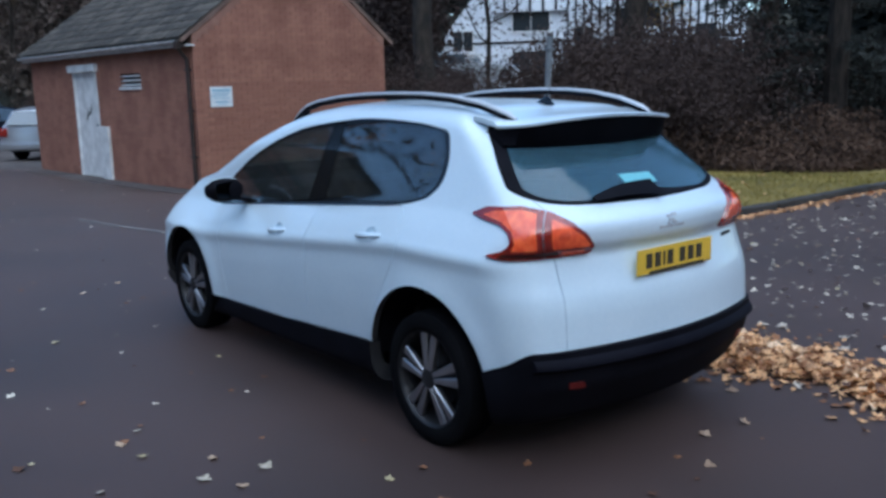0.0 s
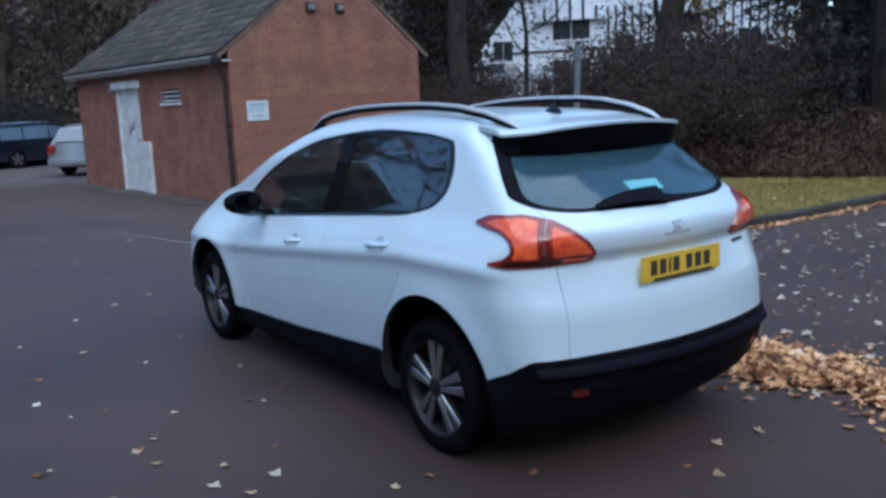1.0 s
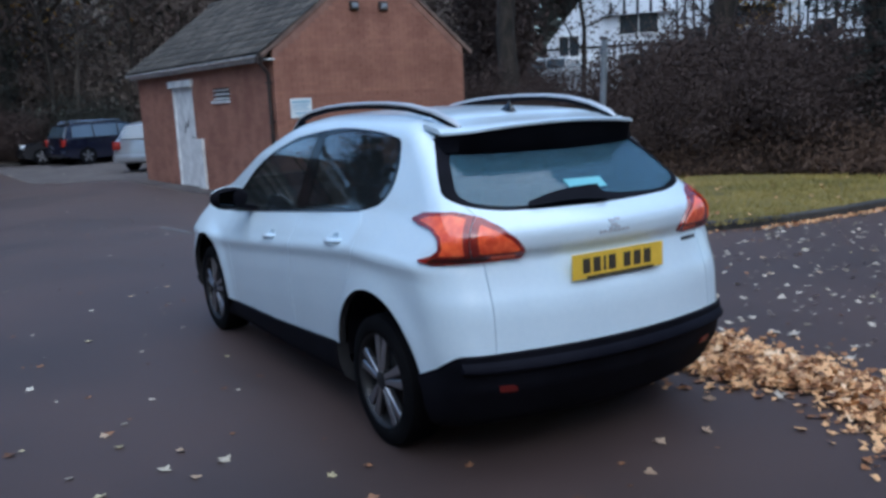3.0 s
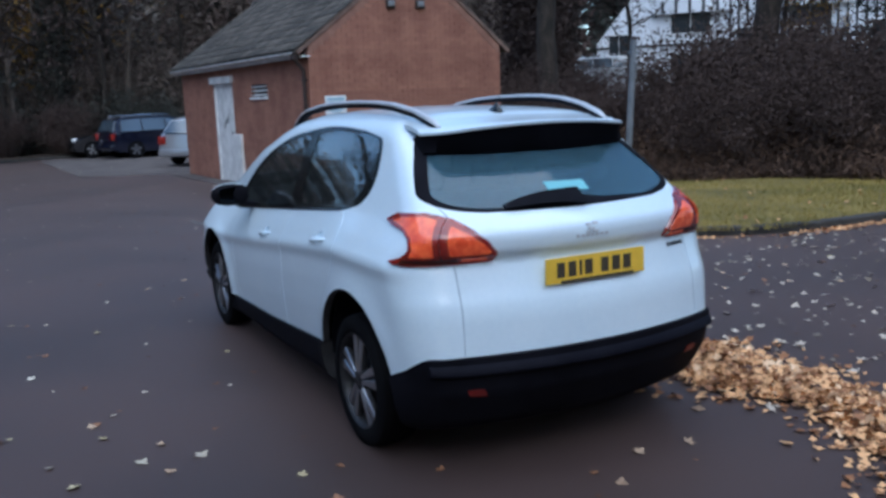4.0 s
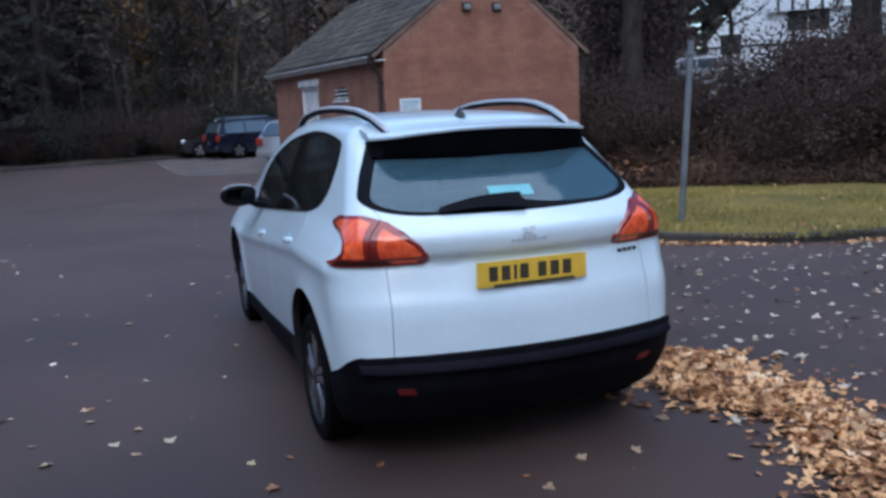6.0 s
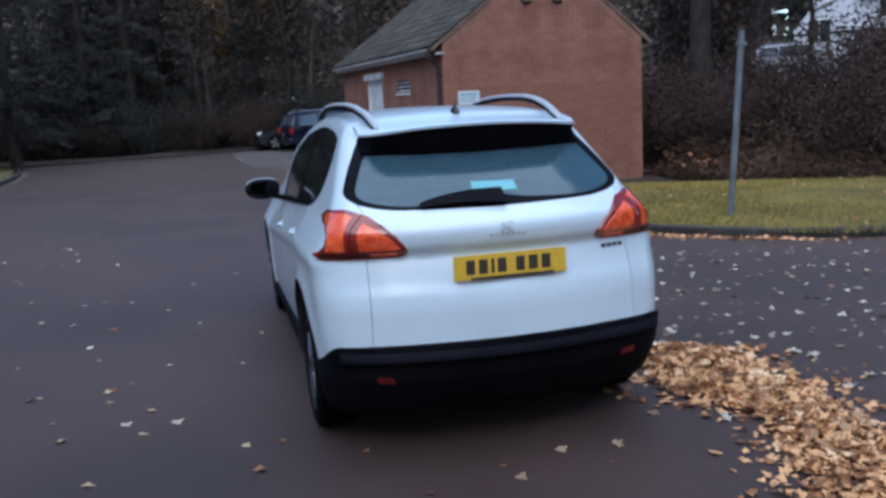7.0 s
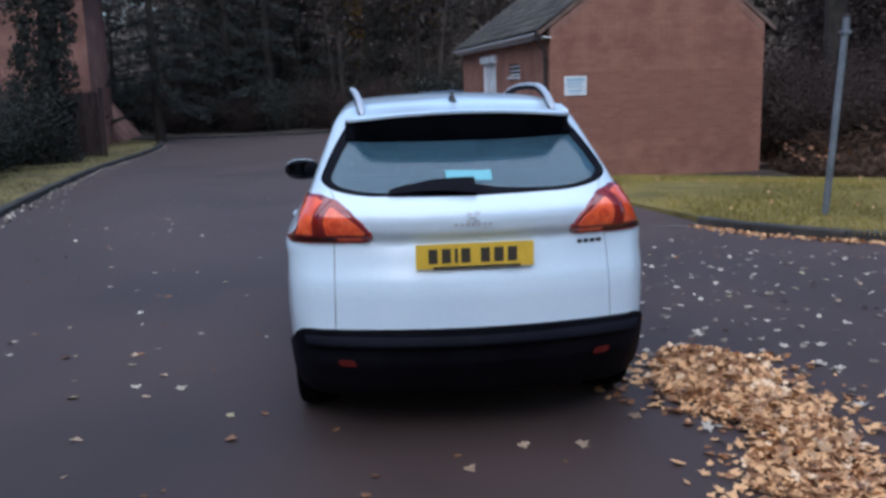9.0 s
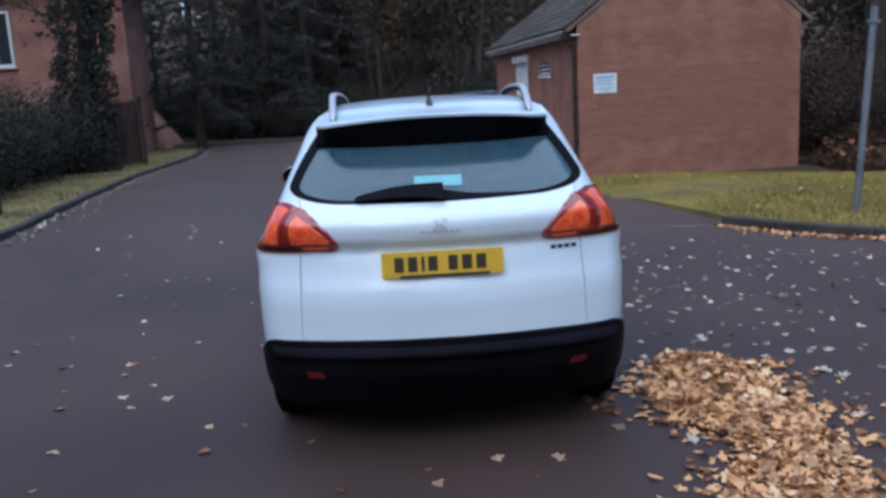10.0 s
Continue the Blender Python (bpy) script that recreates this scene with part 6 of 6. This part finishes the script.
def leaf_shape(rng, lobes=5):
    """A lobed leaf, curled a little: points round a middle, unit size."""
    pts = [(0.0, 0.0, 0.03)]
    n = lobes * 4
    curl, fold = rng.uniform(-0.25, 0.35), rng.uniform(0.0, 0.3)
    for k in range(n):
        a = math.tau * k / n
        r = (0.52 + 0.42 * abs(math.cos(a * lobes / 2)) ** 1.4) * (1 - 0.38 * (math.cos(a) < -0.85)) * rng.uniform(0.9, 1.1)
        x, y = r * math.cos(a), r * math.sin(a) * 0.85
        pts.append((x, y, max(0.0, 0.05 + curl * x * x + fold * abs(y) + rng.uniform(-0.04, 0.05))))
    return np.array(pts), np.array([(0, 1 + k, 1 + (k + 1) % n) for k in range(n)])


shape_rng = np.random.default_rng(17)
LEAVES = [leaf_shape(shape_rng, n) for n in (5, 5, 3, 4, 5, 3)]


def leaf_stuff(name, spots, size, mat, label, seed, tilt=0.25, z=0.004, heap=None, ground=None):
    """Many leaves laid down in one mesh; heap gives the height under a leaf."""
    rng = np.random.default_rng(seed)
    V, F, n = [], [], 0
    for x, y in spots:
        v, f = LEAVES[rng.integers(len(LEAVES))]
        s = rng.uniform(*size)
        m = Euler((rng.normal(0, tilt), rng.normal(0, tilt), rng.uniform(0, math.tau))).to_matrix()
        w = (v * s) @ np.array(m).T
        w[:, 2] += z + (dip(x, y) if ground is None else ground(x, y)) + max(0, -w[:, 2].min()) + (heap(x, y) * rng.uniform(0.2, 1) if heap else 0)
        w[:, 0] += x
        w[:, 1] += y
        V.append(w)
        F.append(f + n)
        n += len(v)
    me = bpy.data.meshes.new(name)
    me.from_pydata(np.concatenate(V).tolist(), [], np.concatenate(F).tolist())
    me.materials.append(mat)
    return tagged(new(name, me), label, "leaves", kind="stuff")


# the swept heap beside the car: a curved band that widens towards the front of the drive
SPINE = [(1.38, 0.34), (1.44, 0.20), (1.37, -0.10), (1.34, -0.30), (1.43, -0.50), (1.43, -0.70), (1.46, -0.85), (1.41, -1.0), (1.32, -1.2), (1.26, -1.4), (1.20, -1.75), (1.05, -2.2), (0.8, -2.8), (0.5, -3.4)]
HALF = [0.17, 0.34, 0.36, 0.33, 0.33, 0.27, 0.25, 0.26, 0.29, 0.30, 0.36, 0.42, 0.36, 0.03]


def in_heap(x, y):
    t = np.interp(-y, [-p[1] for p in SPINE], range(len(SPINE)))
    c = np.interp(-y, [-p[1] for p in SPINE], [p[0] for p in SPINE])
    h = np.interp(t, range(len(SPINE)), HALF) * (1 + 0.12 * noise.noise((y * 4.0, 0, 2)) + 0.22 * noise.noise((y * 11.0, x * 3, 2)))
    return 1 - abs(x - c) / h if -3.4 < y < 0.40 else -1


lr = np.random.default_rng(23)
heap_pts, edge_pts = [], []
while len(heap_pts) < 9000:
    x, y = lr.uniform(0.1, 2.2), lr.uniform(-3.4, 0.45)
    d = in_heap(x, y)
    if d > 0 and lr.uniform() < 0.25 + 1.4 * d:
        heap_pts.append((x, y))
    elif -0.9 < d < 0 and lr.uniform() < 0.10 * (1 + d):
        edge_pts.append((x, y))
rise = lambda x, y: 0.055 * max(0, in_heap(x, y)) ** 0.6
leaf_stuff("leaf_heap", heap_pts[:7200], (0.017, 0.040), PILE_TAN, "swept heap of tan and orange autumn leaves on tarmac", 31, 0.28, 0.004, rise)
leaf_stuff("leaf_heap", heap_pts[7200:7800], (0.018, 0.042), PILE_PALE, "pale leaves mixed into the swept heap", 32, 0.4, 0.006, rise)
leaf_stuff("leaf_heap", heap_pts[7800:], (0.018, 0.042), LITTER_LEAF, "dark wet leaves mixed into the swept heap", 33, 0.3, 0.004, rise)
leaf_stuff("loose_leaves", edge_pts, (0.015, 0.042), PILE_TAN, "loose tan leaves round the heap", 34)

# drifts along the kerbs
drift = []
for i in range(len(RIGHT_KERB) - 1):
    a, b = Vector(RIGHT_KERB[i]), Vector(RIGHT_KERB[i + 1])
    if a.x > 13:
        continue
    d = (b - a)
    n = Vector((d.y, -d.x)).normalized() * -1
    for _ in range(int(d.length * 140)):
        p = a + d * lr.uniform() - n * (0.02 + abs(lr.normal(0, 0.14)) * (0.6 + 0.5 * noise.noise((a.x, a.y, 5)))) * -1
        drift.append((p.x, p.y))
drift = [p for p in drift if not lawn_right(*p)]
leaf_stuff("kerb_leaves", drift, (0.018, 0.040), PILE_TAN, "drift of tan leaves along the kerb", 35, 0.3, 0.004)
drift = []
for i in range(len(LEFT_KERB) - 1):
    a, b = Vector(LEFT_KERB[i]), Vector(LEFT_KERB[i + 1])
    if a.y < 0:
        continue
    for _ in range(int((b - a).length * 26)):
        p = a + (b - a) * lr.uniform() + Vector((abs(lr.normal(0, 0.16)) + 0.02, 0))
        drift.append((p.x, p.y))
leaf_stuff("kerb_leaves", drift, (0.016, 0.038), SCATTER_PALE, "drift of pale leaves along the kerb", 36, 0.35, 0.004)
leaf_stuff("lawn_leaves", [(x, y) for x, y in lr.uniform((2.9, 2.9), (11, 11), (900, 2)) if lawn_right(x, y)][:130], (0.02, 0.042), PILE_TAN, "fallen leaves lying on the lawn", 37, 0.4, 0.03, ground=lawn_top)
leaf_stuff("bank_leaves", [tuple(bank_edge(q, w)) for q, w in zip(lr.uniform(0, 0.95, 900), np.abs(lr.normal(0, 1.2, 900)))], (0.04, 0.08), LITTER_LEAF, "brown leaves scattered on the bank", 38, 0.4, 0.0, ground=lambda x, y: bank_top(x, y, (x - 8.8) * 0.84 + (y - 6.3) * 0.54 - 0.2))

# loose leaves, each by itself, on the tarmac near the car
KINDS = [LEAF_PALE, LEAF_TAN, LEAF_TAN, LEAF_YELLOW, LEAF_BROWN, LEAF_PALE]
leaf_meshes = []
for k, (v, f) in enumerate(LEAVES):
    for mat in (KINDS[k], KINDS[(k + 3) % 6]):
        me = bpy.data.meshes.new("fallen_leaf")
        me.from_pydata(v.tolist(), [], f.tolist())
        me.materials.append(mat)
        leaf_meshes.append(me)
WORDS = {"fallen_leaf_pale": "pale dry fallen leaf lying on tarmac", "fallen_leaf_tan": "tan curled fallen leaf lying on tarmac", "fallen_leaf_yellow": "yellow fallen leaf lying flat on tarmac", "fallen_leaf_brown": "dark brown fallen leaf lying on tarmac"}
NOTED = [(-1.83, 1.08), (-1.95, 0.96), (-1.92, 0.76), (-1.80, 0.34), (-1.68, 0.52), (-1.70, 0.17), (-1.53, 0.29), (-1.20, -0.19), (-1.71, 3.0), (-2.19, 2.06), (-2.08, 2.55), (-2.39, 0.99), (-1.52, 4.06), (-0.77, 4.59), (-1.14, 4.38), (-1.33, 5.13), (-2.68, 3.03), (-2.41, 2.85), (-2.1, 0.22), (-1.15, -0.5), (-1.89, -0.39), (-2.78, 1.57), (-2.86, 1.43), (-2.77, 1.11), (-0.07, -0.99), (0.19, -0.78), (0.79, -0.53), (0.46, -0.82), (1.05, -0.35), (-1.01, 1.95), (-2.62, 6.28), (-2.06, 5.49)]
spots = list(NOTED)
while len(spots) < 100:
    x, y = lr.uniform(-4.6, 0), lr.uniform(-3.2, 13)
    if not (-1.0 < x < 1.0 and -0.9 < y < 3.5):
        spots.append((x, y))
while len(spots) < 260:
    x, y = lr.uniform(0.95, 6.5), lr.uniform(-1.8, 4.2)
    if in_heap(x, y) < -0.1 and not lawn_right(x, y) and not (x > 3.2 and y > 3.0):
        spots.append((x, y))
for k, (x, y) in enumerate(spots):
    me = leaf_meshes[int(lr.integers(len(leaf_meshes)))]
    o = new("fallen_leaf", me)
    s = lr.uniform(0.026, 0.046) if k < len(NOTED) else lr.uniform(0.015, 0.038)
    o.matrix_world = pose(x, y, 0.004 + dip(x, y), lr.normal(0, 7), lr.normal(0, 7), lr.uniform(0, 360)) @ Matrix.Diagonal((s, s, s, 1))
    tagged(o, WORDS[me.materials[0].name], "leaf", "leaves on the tarmac")
far = [(x, y) for x, y in lr.uniform((1.0, -1.8), (9, 4.2), (2200, 2)) if in_heap(x, y) < -0.1 and not lawn_right(x, y) and not (x > 3.0 and y > 3.2)]
leaf_stuff("scattered_leaves", far[:1150], (0.015, 0.044), SCATTER_PALE, "small pale leaves scattered over the tarmac", 39, 0.2, 0.004)
leaf_stuff("scattered_leaves", [p for p in lr.uniform((-5.4, 0), (2.2, 26), (330, 2)).tolist() if not (-1 < p[0] < 1 and p[1] < 3.5)], (0.014, 0.036), SCATTER_PALE, "small pale leaves scattered over the drive", 40, 0.2, 0.004)
leaf_stuff("scattered_leaves", lr.uniform((-5, -3), (7, 12), (420, 2)).tolist(), (0.014, 0.034), LITTER_LEAF, "dark leaf fragments pressed on the tarmac", 41, 0.1, 0.004)

# ---- bricks and tiles of the outbuilding ----
def brick_mesh(length, depth=0.045, height=0.065):
    """A brick laid along x, its face at y = 0, its edges worn."""
    bm = bmesh.new()
    e = 0.004
    a = [bm.verts.new(p) for p in ((e, 0, e), (length - e, 0, e), (length - e, 0, height - e), (e, 0, height - e))]
    b = [bm.verts.new(p) for p in ((0, e, 0), (length, e, 0), (length, e, height), (0, e, height))]
    c = [bm.verts.new((v.co.x, depth, v.co.z)) for v in b]
    bm.faces.new(a)
    for p, q in ((a, b), (b, c)):
        for i in range(4):
            bm.faces.new((p[(i + 1) % 4], p[i], q[i], q[(i + 1) % 4]))
    me = bpy.data.meshes.new("brick")
    bm.to_mesh(me)
    bm.free()
    me.materials.append(BRICK)
    return me


FULL = brick_mesh(0.215)
gable_wall = next(o for o in outhouse.children if o.name == "gable_wall")
front_wall = next(o for o in outhouse.children if o.name == "front_wall")
br = random.Random(9)
rest_v, rest_f = {"gable": [], "front": []}, {"gable": [], "front": []}


def rest(key, corners):
    n = len(rest_v[key])
    rest_v[key] += corners
    rest_f[key] += [(n, n + 1, n + 2, n + 3), (n + 1, n + 5, n + 6, n + 2), (n + 5, n + 4, n + 7, n + 6), (n + 4, n, n + 3, n + 7), (n + 3, n + 2, n + 6, n + 7), (n + 4, n + 5, n + 1, n)]


single = 0
for row in range(-4, 55):
    z = row * 0.075
    shift = 0.1125 if row % 2 else 0.0
    # the gable: x along the wall
    left = 0.0 if z < EAVE else (z + 0.07 - EAVE) / (APEX_Z - EAVE) * APEX_X
    right = WIDE if z < EAVE else WIDE - (z + 0.07 - EAVE) / (APEX_Z - EAVE) * (WIDE - APEX_X)
    for k in range(-1, 20):
        x0 = k * 0.225 + shift
        x1 = x0 + 0.215
        x0, x1 = max(x0, left), min(x1, right)
        if x1 - x0 < 0.05:
            continue
        out = br.uniform(-0.003, 0.003)
        if 0.52 < z < 1.75 and 0.2 < x0 < 4.0 and single < 300 and x1 - x0 > 0.2:
            o = new("brick", FULL)
            o.parent = gable_wall
            o.matrix_local = pose(x0, out, z, 0, br.uniform(-0.3, 0.3), 0)
            single += 1
        else:
            y = out
            rest("gable", [(x0, y, z), (x1, y, z), (x1, y, z + 0.065), (x0, y, z + 0.065), (x0, 0.05, z), (x1, 0.05, z), (x1, 0.05, z + 0.065), (x0, 0.05, z + 0.065)])
    if z + 0.065 > EAVE:
        continue
    # the front: y along the wall, face at x = 0
    for k in range(-1, 37):
        a, b = max(k * 0.225 + shift + 0.004, 0.05), min(k * 0.225 + shift + 0.219, LONG)
        for lo, hi, zb, zt in ((DOOR[0], DOOR[1], -1, DOOR[2]), (VENT[0], VENT[1], VENT[2] - 0.02, VENT[3])):
            if zb < z + 0.065 and z < zt:
                if a < lo < b:
                    b = lo
                elif a < hi < b:
                    a = hi
                elif lo <= a and b <= hi:
                    b = a
        if b - a < 0.04:
            continue
        x = br.uniform(-0.003, 0.003)
        rest("front", [(x, b, z), (x, a, z), (x, a, z + 0.065), (x, b, z + 0.065), (0.05, b, z), (0.05, a, z), (0.05, a, z + 0.065), (0.05, b, z + 0.065)])
for key, wall in (("gable", gable_wall), ("front", front_wall)):
    me = bpy.data.meshes.new("brickwork")
    me.from_pydata(rest_v[key], [], rest_f[key])
    me.materials.append(BRICKS)
    o = new("brickwork", me)
    o.parent = wall
    tagged(o, "weathered red bricks", kind="stuff")

# roof: boarding, then interlocking tiles course by course
for side in (1, -1):
    x0 = -0.24 if side > 0 else WIDE + 0.24
    d = Vector((APEX_X - x0, 0, APEX_Z + 0.06 - EAVE))
    board = loft([[Vector((x0, y, EAVE + 0.03)) + d * t + Vector((0, 0, h)) for t, h in ((0, 0), (1, 0), (1, 0.04), (0, 0.04))] for y in (-0.02, LONG + 0.08)])
    slope_part = part("roof_slope", board, ROOF_TILES, outhouse, "dark tiled roof slope")
    n_row, n_col = 11, 28
    step, wide = d.length / n_row, (LONG + 0.14) / n_col
    prof = [(0.0, 0.0), (0.05, 0.020), (0.12, 0.024), (0.17, 0.006), (0.25, 0.004), (0.30, 0.020)]
    bm = bmesh.new()
    top = [[bm.verts.new((w / 0.30 * wide, t * step * 1.18, h + 0.016 * (1 - t) + 0.012)) for w, h in prof] for t in (0, 1)]
    low = [[bm.verts.new((v.co.x, v.co.y, v.co.z - 0.014)) for v in r] for r in top]
    for i in range(len(prof) - 1):
        bm.faces.new((top[0][i], top[0][i + 1], top[1][i + 1], top[1][i]))
        bm.faces.new((low[0][i + 1], low[0][i], top[0][i], top[0][i + 1]))
    for r in (0, 1):
        e = 0 if r == 0 else len(prof) - 1
        bm.faces.new((top[0][e], top[1][e], low[1][e], low[0][e]))
    bmesh.ops.recalc_face_normals(bm, faces=bm.faces)
    tile = bpy.data.meshes.new("roof_tile")
    bm.to_mesh(tile)
    bm.free()
    tile.materials.append(ROOF_TILE if side > 0 else ROOF_TILES)
    ang = math.atan2(d.z, abs(d.x))
    V, F = [], []
    co = np.zeros(len(tile.vertices) * 3)
    tile.vertices.foreach_get("co", co)
    co = co.reshape(-1, 3)
    for r in range(n_row):
        for c in range(n_col):
            base = Vector((x0, -0.04 + wide * c, EAVE + 0.07)) + d * (r / n_row)
            if side > 0:
                m = Matrix.Translation(base + Vector((0, wide, 0))) @ Matrix.Rotation(-ang, 4, "Y") @ Matrix.Rotation(radians(-90 + br.uniform(-0.5, 0.5)), 4, "Z")
            else:
                m = Matrix.Translation(base) @ Matrix.Rotation(ang, 4, "Y") @ Matrix.Rotation(radians(90), 4, "Z")
            if side > 0 and r < 10:
                o = new("roof_tile", tile)
                o.parent = slope_part
                o.matrix_local = m @ Matrix.Translation((0, 0, br.uniform(-0.002, 0.003)))
            else:
                n = sum(len(q) for q in V)
                w = co @ np.array(m.to_3x3()).T + np.array(m.translation)
                V.append(w)
                F += [[i + n for i in p.vertices] for p in tile.polygons]
    me = bpy.data.meshes.new("tile_courses")
    me.from_pydata(np.concatenate(V).tolist(), [], F)
    me.materials.append(ROOF_TILES)
    o = new("tile_courses", me)
    o.parent = slope_part
    tagged(o, "dark concrete roof tiles", kind="stuff")
for k in range(19):
    y = -0.03 + 0.44 * k
    ring = [(0.13 * math.cos(a), 0.10 * math.sin(a)) for a in (math.pi * j / 8 for j in range(9))]
    bm = loft([[(APEX_X + x * s, y + t, APEX_Z + 0.09 + z * s) for x, z in ring] + [(APEX_X + x * s * 0.85, y + t, APEX_Z + 0.075 + z * s * 0.85) for x, z in ring[::-1]] for t, s in ((0, 1.06), (0.45, 0.98))])
    part("ridge_tile", bm, ROOF_TILE, outhouse, "half-round ridge tile", True)
